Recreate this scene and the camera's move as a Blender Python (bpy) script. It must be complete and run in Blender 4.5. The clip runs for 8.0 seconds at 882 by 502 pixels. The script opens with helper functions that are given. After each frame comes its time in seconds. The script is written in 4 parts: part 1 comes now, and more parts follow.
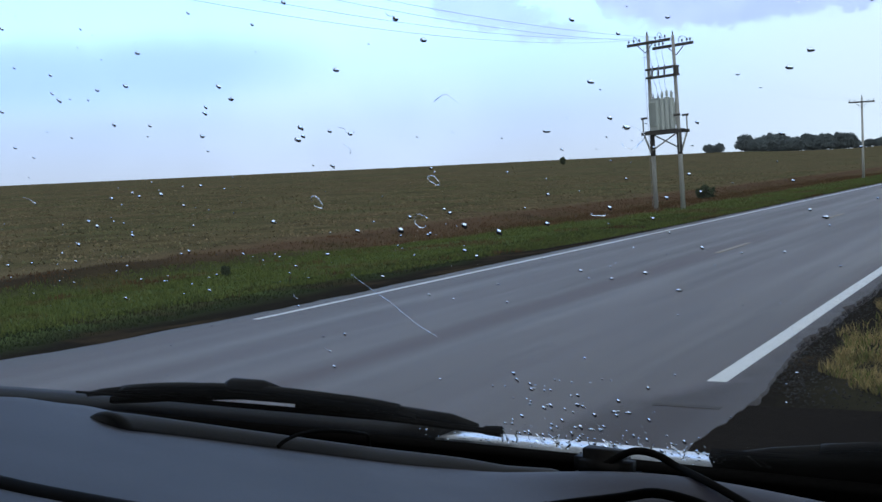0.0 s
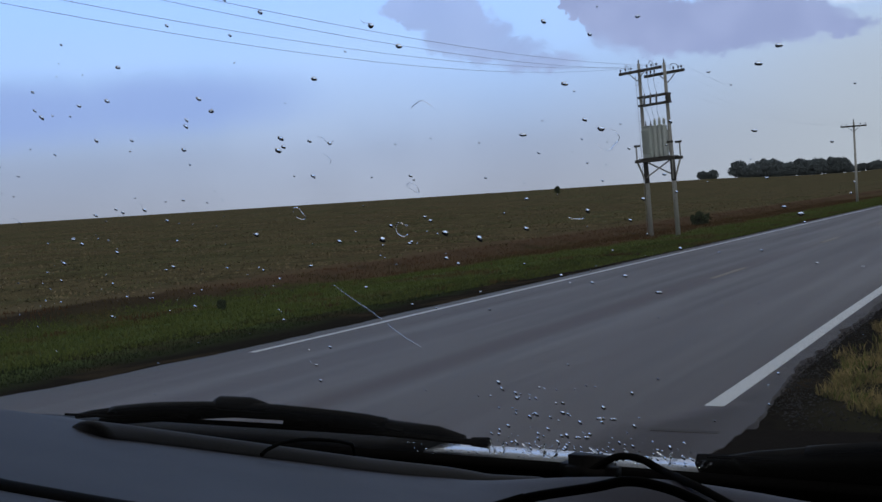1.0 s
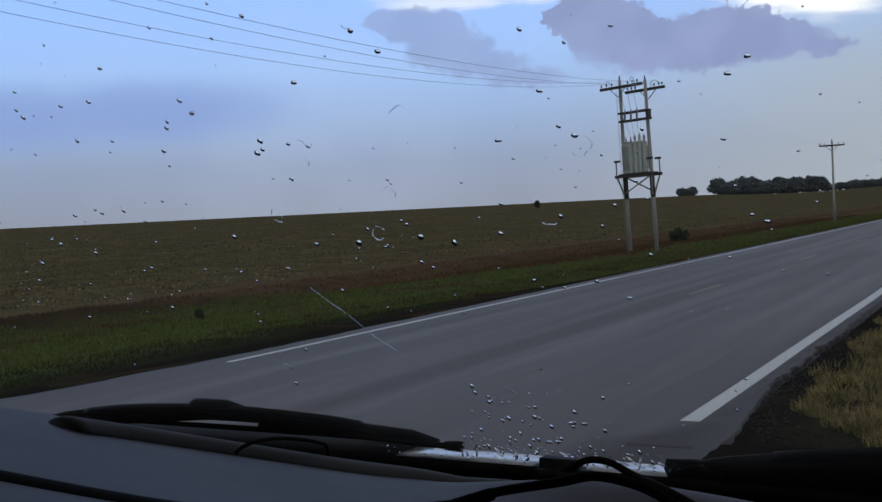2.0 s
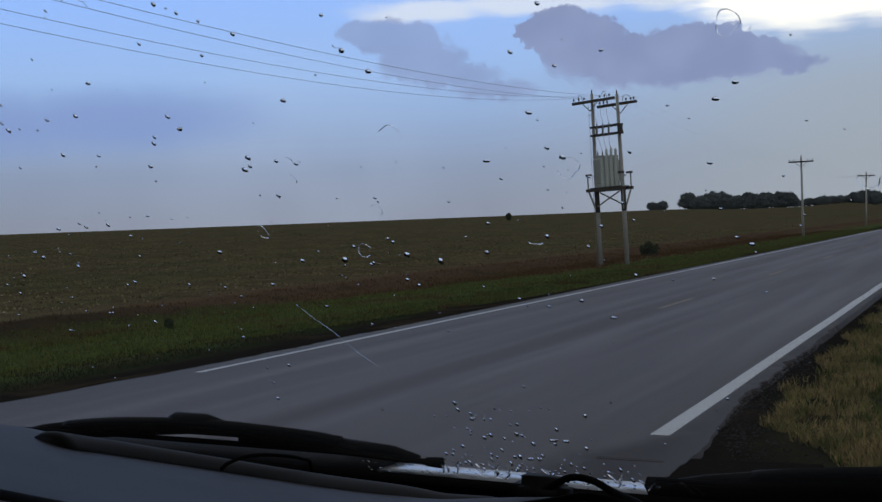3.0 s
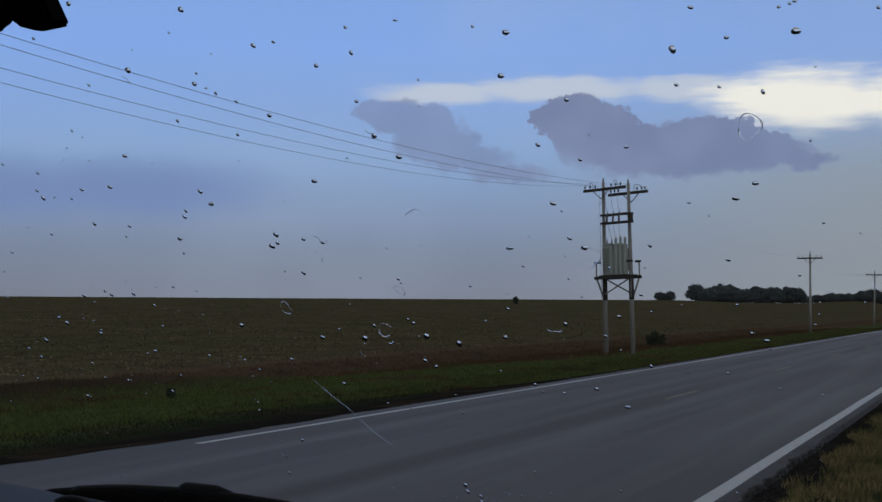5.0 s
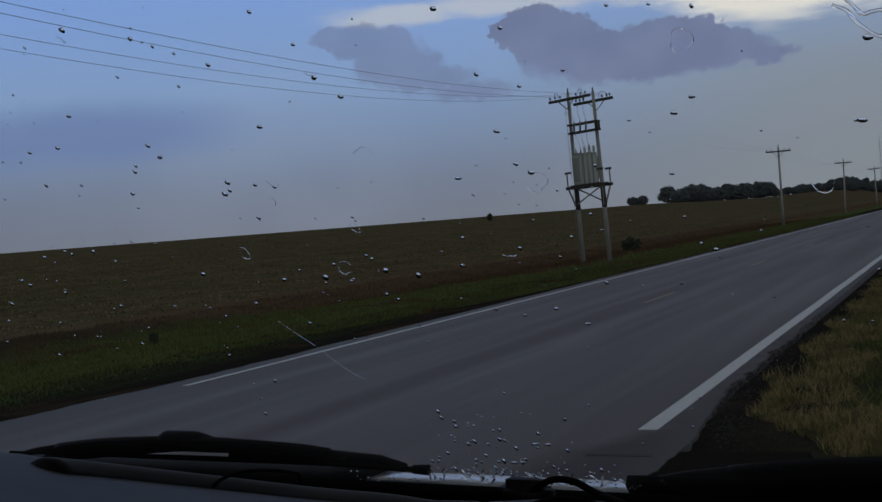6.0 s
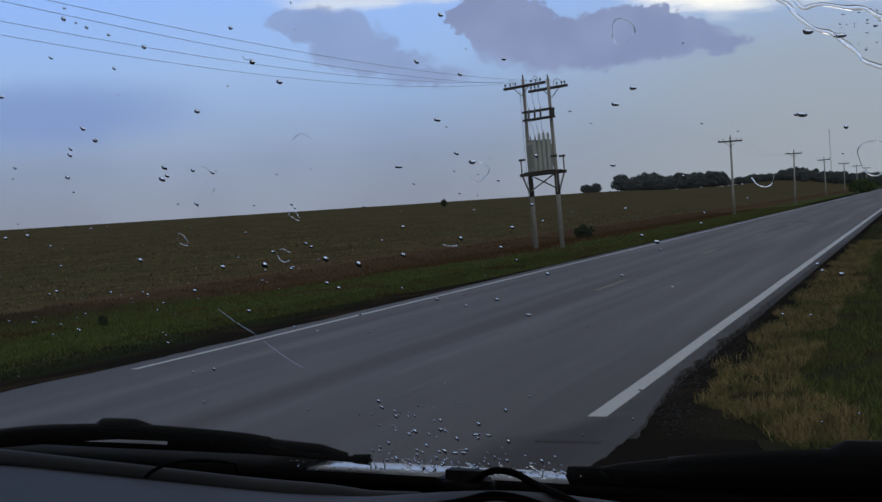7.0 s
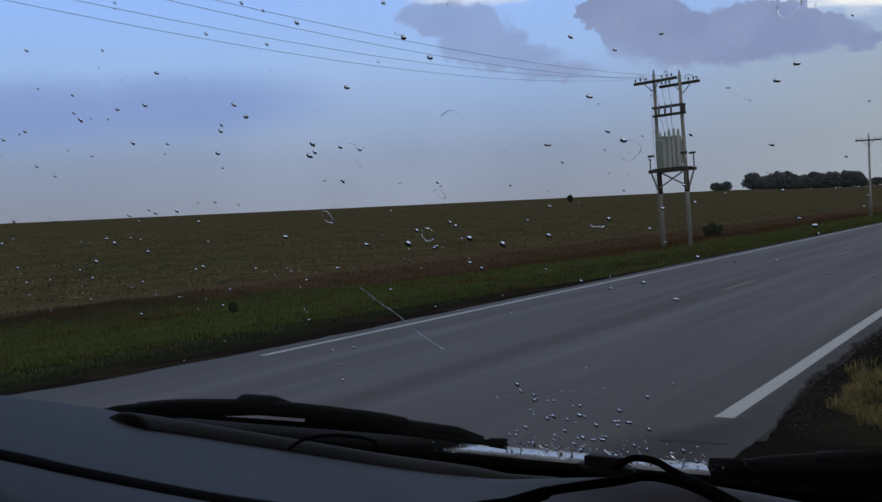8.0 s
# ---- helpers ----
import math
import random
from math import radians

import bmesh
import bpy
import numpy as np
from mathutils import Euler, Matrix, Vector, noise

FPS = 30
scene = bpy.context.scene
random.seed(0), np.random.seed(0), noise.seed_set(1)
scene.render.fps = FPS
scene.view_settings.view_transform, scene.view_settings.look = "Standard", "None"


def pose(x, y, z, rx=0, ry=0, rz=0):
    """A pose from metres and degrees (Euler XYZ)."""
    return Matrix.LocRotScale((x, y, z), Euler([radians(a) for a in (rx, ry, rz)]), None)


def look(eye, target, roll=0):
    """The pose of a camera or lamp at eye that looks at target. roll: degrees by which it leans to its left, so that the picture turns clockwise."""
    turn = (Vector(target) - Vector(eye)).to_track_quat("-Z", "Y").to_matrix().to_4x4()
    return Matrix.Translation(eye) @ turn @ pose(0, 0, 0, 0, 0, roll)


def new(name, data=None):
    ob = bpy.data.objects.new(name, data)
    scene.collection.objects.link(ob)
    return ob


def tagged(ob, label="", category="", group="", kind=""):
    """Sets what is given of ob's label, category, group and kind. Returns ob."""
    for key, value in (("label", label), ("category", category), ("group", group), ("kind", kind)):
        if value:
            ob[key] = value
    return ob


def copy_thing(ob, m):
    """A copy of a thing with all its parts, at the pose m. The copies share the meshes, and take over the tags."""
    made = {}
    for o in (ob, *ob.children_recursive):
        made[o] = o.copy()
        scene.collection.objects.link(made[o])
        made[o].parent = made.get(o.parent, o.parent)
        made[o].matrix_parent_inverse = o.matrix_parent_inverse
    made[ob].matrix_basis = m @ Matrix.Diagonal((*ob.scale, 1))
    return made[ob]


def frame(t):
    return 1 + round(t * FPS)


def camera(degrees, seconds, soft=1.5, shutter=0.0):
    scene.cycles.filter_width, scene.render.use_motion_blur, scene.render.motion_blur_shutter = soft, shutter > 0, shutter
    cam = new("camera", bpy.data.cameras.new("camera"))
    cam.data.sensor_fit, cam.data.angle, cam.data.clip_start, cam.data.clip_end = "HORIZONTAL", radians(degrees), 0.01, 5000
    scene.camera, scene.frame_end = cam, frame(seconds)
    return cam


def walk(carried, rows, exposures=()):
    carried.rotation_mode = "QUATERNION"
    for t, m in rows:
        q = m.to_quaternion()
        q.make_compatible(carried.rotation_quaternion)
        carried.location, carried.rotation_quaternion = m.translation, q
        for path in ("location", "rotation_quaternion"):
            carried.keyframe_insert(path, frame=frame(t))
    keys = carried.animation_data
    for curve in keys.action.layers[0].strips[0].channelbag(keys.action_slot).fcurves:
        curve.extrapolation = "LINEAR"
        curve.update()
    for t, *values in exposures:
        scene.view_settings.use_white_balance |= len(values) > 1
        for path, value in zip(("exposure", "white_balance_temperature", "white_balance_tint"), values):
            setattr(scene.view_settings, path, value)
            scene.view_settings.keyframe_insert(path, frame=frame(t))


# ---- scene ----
cam = camera(40.0, 8.0, soft=1.5)
EYE = 1.769
# seconds, offset of the eye in metres, yaw, pitch, roll in degrees
ROWS = [
    (0.0, -0.0161, 0.0198, 0.0158, 27.286, -3.652, 2.717),
    (0.5, -0.0116, 0.0190, 0.0148, 27.186, -3.115, 2.597),
    (1.0, -0.0041, 0.0196, -0.0028, 27.052, -2.198, 3.676),
    (1.5, 0.0092, 0.0152, -0.0125, 26.679, -2.014, 3.390),
    (2, 0.0048, 0.0079, -0.0095, 26.101, -1.651, 2.810),
    (2.2, 0.0020, 0.0006, -0.0036, 24.775, -1.580, 2.324),
    (3.3, -0.0031, -0.0032, -0.0039, 24.740, -1.118, 2.170),
    (3.5, -0.0020, -0.0037, -0.0049, 24.788, -1.178, 2.008),
    (4.0, -0.0049, -0.0014, -0.0060, 25.500, -2.032, 2.146),
    (4.2, -0.0109, -0.0161, -0.0024, 26.879, -0.671, 1.028),
    (5.3, -0.0003, -0.0274, -0.0015, 24.651, 2.771, -0.434),
    (5.5, 0.0016, -0.0294, -0.0013, 25.469, 2.403, 0.413),
    (5.7, 0.0035, -0.0315, -0.0011, 24.325, 0.162, 2.056),
    (6, 0.0141, -0.0277, 0.0059, 23.881, -1.078, 4.429),
    (6.5, 0.0237, -0.0124, 0.0101, 21.870, -1.705, 4.029),
    (7, 0.0194, -0.0138, 0.0079, 21.702, -1.922, 3.719),
    (7.5, 0.0150, -0.0198, 0.0068, 22.026, -1.740, 3.438),
    (7.8, 0.0124, -0.0235, 0.0062, 23.743, -1.496, 2.974),
    (8.0, 0.0013, -0.0132, -0.0029, 27.640, -1.850, 2.669),
]
EXPOSURES = [(0.0, 1.24, 6100, 5), (0.5, 0.68, 6300, 7), (1.0, 0.40, 6500, 10), (1.5, 0.26, 6500, 10), (2.0, 0.24, 6500, 10), (3.5, 0.0, 6500, 10), (4.0, 0.0, 6500, 10), (5.0, -0.34, 6500, 10), (5.5, -0.66, 6500, 10), (6.0, -0.60, 6500, 10), (6.5, -0.12, 6500, 10), (7.0, 0.0, 6500, 10), (8.0, 0.02, 6500, 10)]
walk(cam, [(t, pose(x, y, EYE + z, 90 + p, r, w)) for t, x, y, z, w, p, r in ROWS], EXPOSURES)

# ---------------------------------------------------------------- world and sun


def link(nt, a, b):
    nt.links.new(a, b)


def math_node(nt, op, a, b=None, c=None, clamp=False):
    n = nt.nodes.new("ShaderNodeMath")
    n.operation, n.use_clamp = op, clamp
    for i, v in enumerate((a, b, c)):
        if v is None:
            continue
        if isinstance(v, (int, float)):
            n.inputs[i].default_value = v
        else:
            link(nt, v, n.inputs[i])
    return n.outputs[0]


def mix_colour(nt, fac, a, b, blend="MIX"):
    n = nt.nodes.new("ShaderNodeMix")
    n.data_type, n.blend_type = "RGBA", blend
    for i, v in ((0, fac), (6, a), (7, b)):
        if isinstance(v, (int, float)):
            n.inputs[i].default_value = v
        elif isinstance(v, tuple):
            n.inputs[i].default_value = (*v, 1)
        else:
            link(nt, v, n.inputs[i])
    return n.outputs[2]


def smooth(nt, v, lo, hi):
    n = nt.nodes.new("ShaderNodeMapRange")
    n.interpolation_type = "SMOOTHSTEP"
    link(nt, v, n.inputs[0])
    n.inputs[1].default_value, n.inputs[2].default_value = lo, hi
    return n.outputs[0]


def noise_node(nt, vec, scale, detail=4.0, rough=0.55, colour=False):
    n = nt.nodes.new("ShaderNodeTexNoise")
    if vec is not None:
        link(nt, vec, n.inputs["Vector"])
    n.inputs["Scale"].default_value, n.inputs["Detail"].default_value, n.inputs["Roughness"].default_value = scale, detail, rough
    return n.outputs["Color" if colour else "Fac"]


def build_world():
    w = bpy.data.worlds.new("sky")
    scene.world = w
    w.use_nodes = True
    nt = w.node_tree
    bg = nt.nodes["Background"]
    tc = nt.nodes.new("ShaderNodeTexCoord")
    sep = nt.nodes.new("ShaderNodeSeparateXYZ")
    link(nt, tc.outputs["Generated"], sep.inputs[0])
    deg = 57.29578
    az = math_node(nt, "MULTIPLY", math_node(nt, "ARCTAN2", math_node(nt, "MULTIPLY", sep.outputs[0], -1.0), sep.outputs[1]), deg)
    el = math_node(nt, "MULTIPLY", math_node(nt, "ARCSINE", sep.outputs[2]), deg)
    comb = nt.nodes.new("ShaderNodeCombineXYZ")
    link(nt, az, comb.inputs[0]), link(nt, el, comb.inputs[1])
    plane = comb.outputs[0]
    n1 = noise_node(nt, plane, 0.55, 6.0, 0.6, True)
    n2 = noise_node(nt, plane, 0.12, 3.0, 0.5, True)
    n3 = noise_node(nt, plane, 1.9, 5.0, 0.65, True)
    s1, s2, s3 = [nt.nodes.new("ShaderNodeSeparateXYZ") for _ in range(3)]
    link(nt, n1, s1.inputs[0]), link(nt, n2, s2.inputs[0]), link(nt, n3, s3.inputs[0])
    wisp = nt.nodes.new("ShaderNodeMapping")
    wisp.inputs["Scale"].default_value = (0.10, 0.85, 1)
    wisp.inputs["Rotation"].default_value = (0, 0, 0.04)
    link(nt, plane, wisp.inputs[0])
    streak = noise_node(nt, wisp.outputs[0], 1.0, 6.0, 0.62)

    def warp(v, ch, a, b):
        k = math_node(nt, "MULTIPLY_ADD", math_node(nt, "SUBTRACT", s1.outputs[ch], 0.5), a, v)
        return math_node(nt, "MULTIPLY_ADD", math_node(nt, "SUBTRACT", s2.outputs[ch], 0.5), b, k)

    azw, elw = warp(az, 0, 1.5, 0.6), warp(el, 1, 1.1, 0.3)
    azw = math_node(nt, "MULTIPLY_ADD", math_node(nt, "SUBTRACT", s3.outputs[0], 0.5), 1.3, azw)
    elw = math_node(nt, "MULTIPLY_ADD", math_node(nt, "SUBTRACT", s3.outputs[1], 0.5), 1.1, elw)
    azs, els = warp(az, 0, 1.6, 3.0), warp(el, 1, 0.7, 0.5)

    def blob(a, e, ca, ce, ra, re):
        da = math_node(nt, "MULTIPLY", math_node(nt, "SUBTRACT", a, ca), 1 / ra)
        de = math_node(nt, "MULTIPLY", math_node(nt, "SUBTRACT", e, ce), 1 / re)
        d = math_node(nt, "ADD", math_node(nt, "MULTIPLY", da, da), math_node(nt, "MULTIPLY", de, de))
        return math_node(nt, "SUBTRACT", 1.0, math_node(nt, "SQRT", d))

    def union(items):
        v = items[0]
        for i in items[1:]:
            v = math_node(nt, "MAXIMUM", v, i)
        return v

    # the clear part of the sky: physical sky under a thin veil that pales towards the horizon
    sky = nt.nodes.new("ShaderNodeTexSky")
    sky.sky_type, sky.sun_disc = "NISHITA", False
    sky.sun_elevation, sky.sun_rotation = radians(9), radians(-160)
    sky_soft = mix_colour(nt, 1.0, sky.outputs[0], (0.05, 0.05, 0.05), "MULTIPLY")
    ramp = nt.nodes.new("ShaderNodeValToRGB")
    link(nt, math_node(nt, "MULTIPLY", el, 1 / 60.0, None, True), ramp.inputs[0])
    stops = ((0.0, (0.30, 0.328, 0.405)), (0.045, (0.295, 0.36, 0.515)), (0.12, (0.385, 0.575, 0.95)), (0.2, (0.36, 0.60, 1.20)), (0.345, (0.33, 0.53, 1.0)), (0.40, (0.90, 0.91, 0.92)), (0.56, (0.32, 0.32, 0.315)), (1.0, (0.13, 0.128, 0.124)))
    while len(ramp.color_ramp.elements) < len(stops):
        ramp.color_ramp.elements.new(0.5)
    for e, (p, c) in zip(ramp.color_ramp.elements, stops):
        e.position, e.color = p, (*c, 1)
    base = mix_colour(nt, 0.12, ramp.outputs[0], sky_soft)
    # behind and beside the view the sky is an even grey overcast
    away = smooth(nt, math_node(nt, "ABSOLUTE", math_node(nt, "SUBTRACT", az, 20.0)), 45.0, 95.0)
    base = mix_colour(nt, away, base, (0.19, 0.19, 0.186))
    base = mix_colour(nt, math_node(nt, "MULTIPLY", math_node(nt, "SUBTRACT", 1.0, smooth(nt, az, 4.0, 25.0)), math_node(nt, "SUBTRACT", 0.8, math_node(nt, "MULTIPLY", smooth(nt, el, 5.0, 11.0), 0.65))), base, (0.394, 0.430, 0.466))
    # paler towards the far left of the view, streaky at a large scale
    base = mix_colour(nt, math_node(nt, "MULTIPLY", smooth(nt, noise_node(nt, plane, 0.05, 4.0), 0.42, 0.7), 0.18), base, (0.58, 0.67, 0.86))
    # bright gap behind the cumulus, thinner and duller at its left end
    ragged = math_node(nt, "MULTIPLY", math_node(nt, "SUBTRACT", streak, 0.5), 1.5)
    thin = union([blob(azs, els, 25.2, 10.0, 4.6, 0.62), blob(azs, els, 19.5, 10.2, 5.5, 0.85), blob(azs, els, 13.5, 10.2, 3.8, 0.7)])
    wide = union([blob(azs, els, 8.6, 9.5, 5.0, 1.75), blob(azs, els, 2.0, 9.4, 7.0, 1.5), blob(azs, els, -7.0, 9.5, 9.0, 2.4)])
    base = mix_colour(nt, math_node(nt, "MULTIPLY", smooth(nt, math_node(nt, "ADD", thin, ragged), -0.05, 0.65), 0.62), base, (0.92, 0.92, 0.90))
    base = mix_colour(nt, math_node(nt, "MULTIPLY", smooth(nt, math_node(nt, "ADD", wide, ragged), -0.02, 0.60), 0.95), base, (1.25, 1.19, 1.06))
    # flat grey bank low on the left
    bank = union([blob(azs, els, 39.8, 5.35, 8.0, 1.7), blob(azs, els, 47.0, 5.2, 9.0, 1.8)])
    base = mix_colour(nt, math_node(nt, "MULTIPLY", smooth(nt, bank, -0.2, 0.75), 0.75), base, (0.232, 0.328, 0.62))

    def mix_value(f, a, b):
        return math_node(nt, "ADD", a, math_node(nt, "MULTIPLY", f, math_node(nt, "SUBTRACT", b, a)))

    # two cumulus clouds, grey against the light
    cum = union([blob(azw, elw, *b) for b in ((18.8, 8.7, 1.5, 1.5), (20.3, 8.7, 0.8, 0.6), (17.5, 8.2, 2.2, 1.5), (16.2, 7.4, 3.6, 1.4), (13.3, 7.5, 3.0, 1.45), (11.6, 7.6, 2.0, 1.25), (10.3, 7.0, 2.7, 0.95), (8.9, 6.7, 2.3, 0.5), (14.0, 6.75, 5.0, 0.85))])
    cum2 = union([blob(azw, elw, *b) for b in ((27.2, 9.0, 1.8, 1.0), (28.3, 9.1, 1.1, 0.7), (25.6, 8.6, 1.7, 1.0), (25.3, 7.7, 2.6, 1.1), (24.0, 7.0, 2.8, 0.8), (22.0, 6.3, 2.6, 0.6))])
    shade = mix_colour(nt, smooth(nt, noise_node(nt, plane, 0.35, 3.0), 0.35, 0.68), (0.256, 0.304, 0.498), (0.292, 0.343, 0.545))
    low = smooth(nt, elw, 6.2, 8.2)
    base = mix_colour(nt, math_node(nt, "MULTIPLY", mix_value(low, smooth(nt, cum2, -0.05, 0.6), smooth(nt, cum2, 0.0, 0.28)), 0.62), base, shade)
    base = mix_colour(nt, math_node(nt, "MULTIPLY", mix_value(low, smooth(nt, cum, -0.05, 0.45), smooth(nt, cum, 0.0, 0.13)), 0.95), base, shade)
    link(nt, base, bg.inputs[0])
    bg.inputs[1].default_value = 1.0


build_world()
sun = new("sun", bpy.data.lights.new("sun", "SUN"))
sun.data.energy, sun.data.angle, sun.data.color = 0.4, radians(25), (1.0, 0.95, 0.88)
sun.matrix_world = look((0, 0, 30), (-12, 14, 0))

# ---------------------------------------------------------------- materials


def surface(name, a, b, c=None, fine=40.0, coarse=2.0, rough=0.8, rough_var=0.1, bump=0.3, metal=0.0, stretch=(1, 1, 1), dist=0.01, spec=0.5, coat=0.0, per_object=0.0, stain=(0.4, 0.75)):
    """A procedural surface: colours a and b in fine grain, c in large stains."""
    m = bpy.data.materials.new(name)
    m.use_nodes = True
    nt = m.node_tree
    bs = nt.nodes["Principled BSDF"]
    tc, mp = nt.nodes.new("ShaderNodeTexCoord"), nt.nodes.new("ShaderNodeMapping")
    link(nt, tc.outputs["Object"], mp.inputs[0])
    mp.inputs["Scale"].default_value = stretch
    f = noise_node(nt, mp.outputs[0], fine, 6.0, 0.65)
    g = noise_node(nt, mp.outputs[0], coarse, 4.0, 0.6)
    col = mix_colour(nt, smooth(nt, f, 0.3, 0.7), a, b)
    col = mix_colour(nt, smooth(nt, g, *stain), col, c or b)
    if per_object:
        oi = nt.nodes.new("ShaderNodeObjectInfo")
        hsv = nt.nodes.new("ShaderNodeHueSaturation")
        link(nt, math_node(nt, "MULTIPLY_ADD", oi.outputs["Random"], per_object, 1 - per_object / 2), hsv.inputs["Value"])
        link(nt, col, hsv.inputs["Color"])
        col = hsv.outputs[0]
    link(nt, col, bs.inputs["Base Color"])
    link(nt, math_node(nt, "MULTIPLY_ADD", g, rough_var, rough - rough_var / 2, True), bs.inputs["Roughness"])
    bs.inputs["Metallic"].default_value = metal
    bs.inputs["Specular IOR Level"].default_value = spec
    bs.inputs["Coat Weight"].default_value = coat
    if bump:
        bn = nt.nodes.new("ShaderNodeBump")
        bn.inputs["Strength"].default_value, bn.inputs["Distance"].default_value = bump, dist
        link(nt, f, bn.inputs["Height"])
        link(nt, bn.outputs[0], bs.inputs["Normal"])
    return m


def ground_material():
    """Verge, ditch weeds and stubble field in bands along the road, with ragged borders."""
    m = bpy.data.materials.new("ground")
    m.use_nodes = True
    nt = m.node_tree
    bs = nt.nodes["Principled BSDF"]
    tc = nt.nodes.new("ShaderNodeTexCoord")
    sep = nt.nodes.new("ShaderNodeSeparateXYZ")
    link(nt, tc.outputs["Object"], sep.inputs[0])
    n1, n2 = noise_node(nt, tc.outputs["Object"], 0.5, 6.0, 0.6), noise_node(nt, tc.outputs["Object"], 0.05, 4.0, 0.6)
    xw = math_node(nt, "MULTIPLY_ADD", math_node(nt, "SUBTRACT", n1, 0.5), 1.3, sep.outputs[0])
    ramp = nt.nodes.new("ShaderNodeValToRGB")
    link(nt, math_node(nt, "MULTIPLY", math_node(nt, "ADD", xw, 40.0), 1 / 60.0, None, True), ramp.inputs[0])
    bands = ((-40, (0.115, 0.094, 0.037)), (-27, (0.115, 0.091, 0.035)), (-23.6, (0.120, 0.092, 0.042)), (-22.0, (0.126, 0.098, 0.046)), (-21.5, (0.030, 0.020, 0.012)), (-20.9, (0.034, 0.030, 0.012)), (-20.0, (0.058, 0.078, 0.016)), (-16.2, (0.062, 0.098, 0.017)), (-13.0, (0.060, 0.100, 0.016)), (-12.1, (0.022, 0.034, 0.010)), (-11.4, (0.011, 0.0095, 0.008)), (-2.0, (0.0095, 0.008, 0.0065)), (-1.3, (0.026, 0.026, 0.012)), (1.5, (0.046, 0.078, 0.015)))
    while len(ramp.color_ramp.elements) < len(bands):
        ramp.color_ramp.elements.new(0.5)
    for e, (x, c) in zip(ramp.color_ramp.elements, bands):
        e.position, e.color = (x + 40) / 60, (*c, 1)
    # stubble rows and patches in the field
    mp = nt.nodes.new("ShaderNodeMapping")
    mp.inputs["Scale"].default_value = (0.35, 0.03, 1)
    link(nt, tc.outputs["Object"], mp.inputs[0])
    rows = noise_node(nt, mp.outputs[0], 1.0, 5.0, 0.65)
    fine = noise_node(nt, tc.outputs["Object"], 9.0, 6.0, 0.7)
    field = smooth(nt, math_node(nt, "MULTIPLY", xw, -1.0), 21.6, 24.5)
    patch = noise_node(nt, mp.outputs[0], 0.35, 4.0, 0.55)

    def layer(col, value, lo, hi, k, where, tint):
        f = math_node(nt, "MULTIPLY", smooth(nt, value, lo, hi), k)
        return mix_colour(nt, math_node(nt, "MULTIPLY", f, where) if where is not None else f, col, tint)

    verge = math_node(nt, "SUBTRACT", 1.0, field)
    col = layer(ramp.outputs[0], rows, 0.42, 0.62, 0.5, field, (0.074, 0.055, 0.021))
    col = layer(col, patch, 0.46, 0.64, 0.8, field, (0.080, 0.092, 0.030))
    col = layer(col, n2, 0.46, 0.62, 0.7, field, (0.120, 0.078, 0.033))
    col = layer(col, noise_node(nt, tc.outputs["Object"], 0.13, 4.0, 0.6), 0.47, 0.60, 0.75, field, (0.076, 0.070, 0.024))
    col = layer(col, noise_node(nt, tc.outputs["Object"], 0.33, 5.0, 0.6), 0.50, 0.63, 0.65, field, (0.050, 0.041, 0.016))
    # farther along the road the field blends to a paler brown
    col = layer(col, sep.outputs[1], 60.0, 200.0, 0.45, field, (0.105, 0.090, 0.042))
    col = layer(col, noise_node(nt, tc.outputs["Object"], 0.9, 5.0, 0.65), 0.46, 0.66, 0.5, field, (0.045, 0.036, 0.016))
    col = layer(col, n1, 0.52, 0.66, 0.6, verge, (0.050, 0.032, 0.015))
    # dead rust-brown growth fills the ditch farther along
    ditch = math_node(nt, "MULTIPLY", smooth(nt, math_node(nt, "MULTIPLY_ADD", smooth(nt, sep.outputs[1], 28.0, 46.0), 5.4, math_node(nt, "MULTIPLY", xw, -1.0)), 20.3, 21.3), math_node(nt, "MULTIPLY", verge, smooth(nt, sep.outputs[1], 22.0, 30.0)))
    col = layer(col, n1, 0.25, 0.5, 0.85, ditch, (0.098, 0.054, 0.026))
    col = layer(col, fine, 0.35, 0.7, 0.25, None, (0.035, 0.031, 0.016))
    hsv = nt.nodes.new("ShaderNodeHueSaturation")
    hsv.inputs["Saturation"].default_value, hsv.inputs["Value"].default_value = 0.78, 1.06
    link(nt, col, hsv.inputs["Color"])
    link(nt, hsv.outputs[0], bs.inputs["Base Color"])
    bs.inputs["Roughness"].default_value, bs.inputs["Specular IOR Level"].default_value = 0.95, 0.0
    bn = nt.nodes.new("ShaderNodeBump")
    bn.inputs["Strength"].default_value, bn.inputs["Distance"].default_value = 0.45, 0.06
    link(nt, fine, bn.inputs["Height"])
    link(nt, bn.outputs[0], bs.inputs["Normal"])
    return m


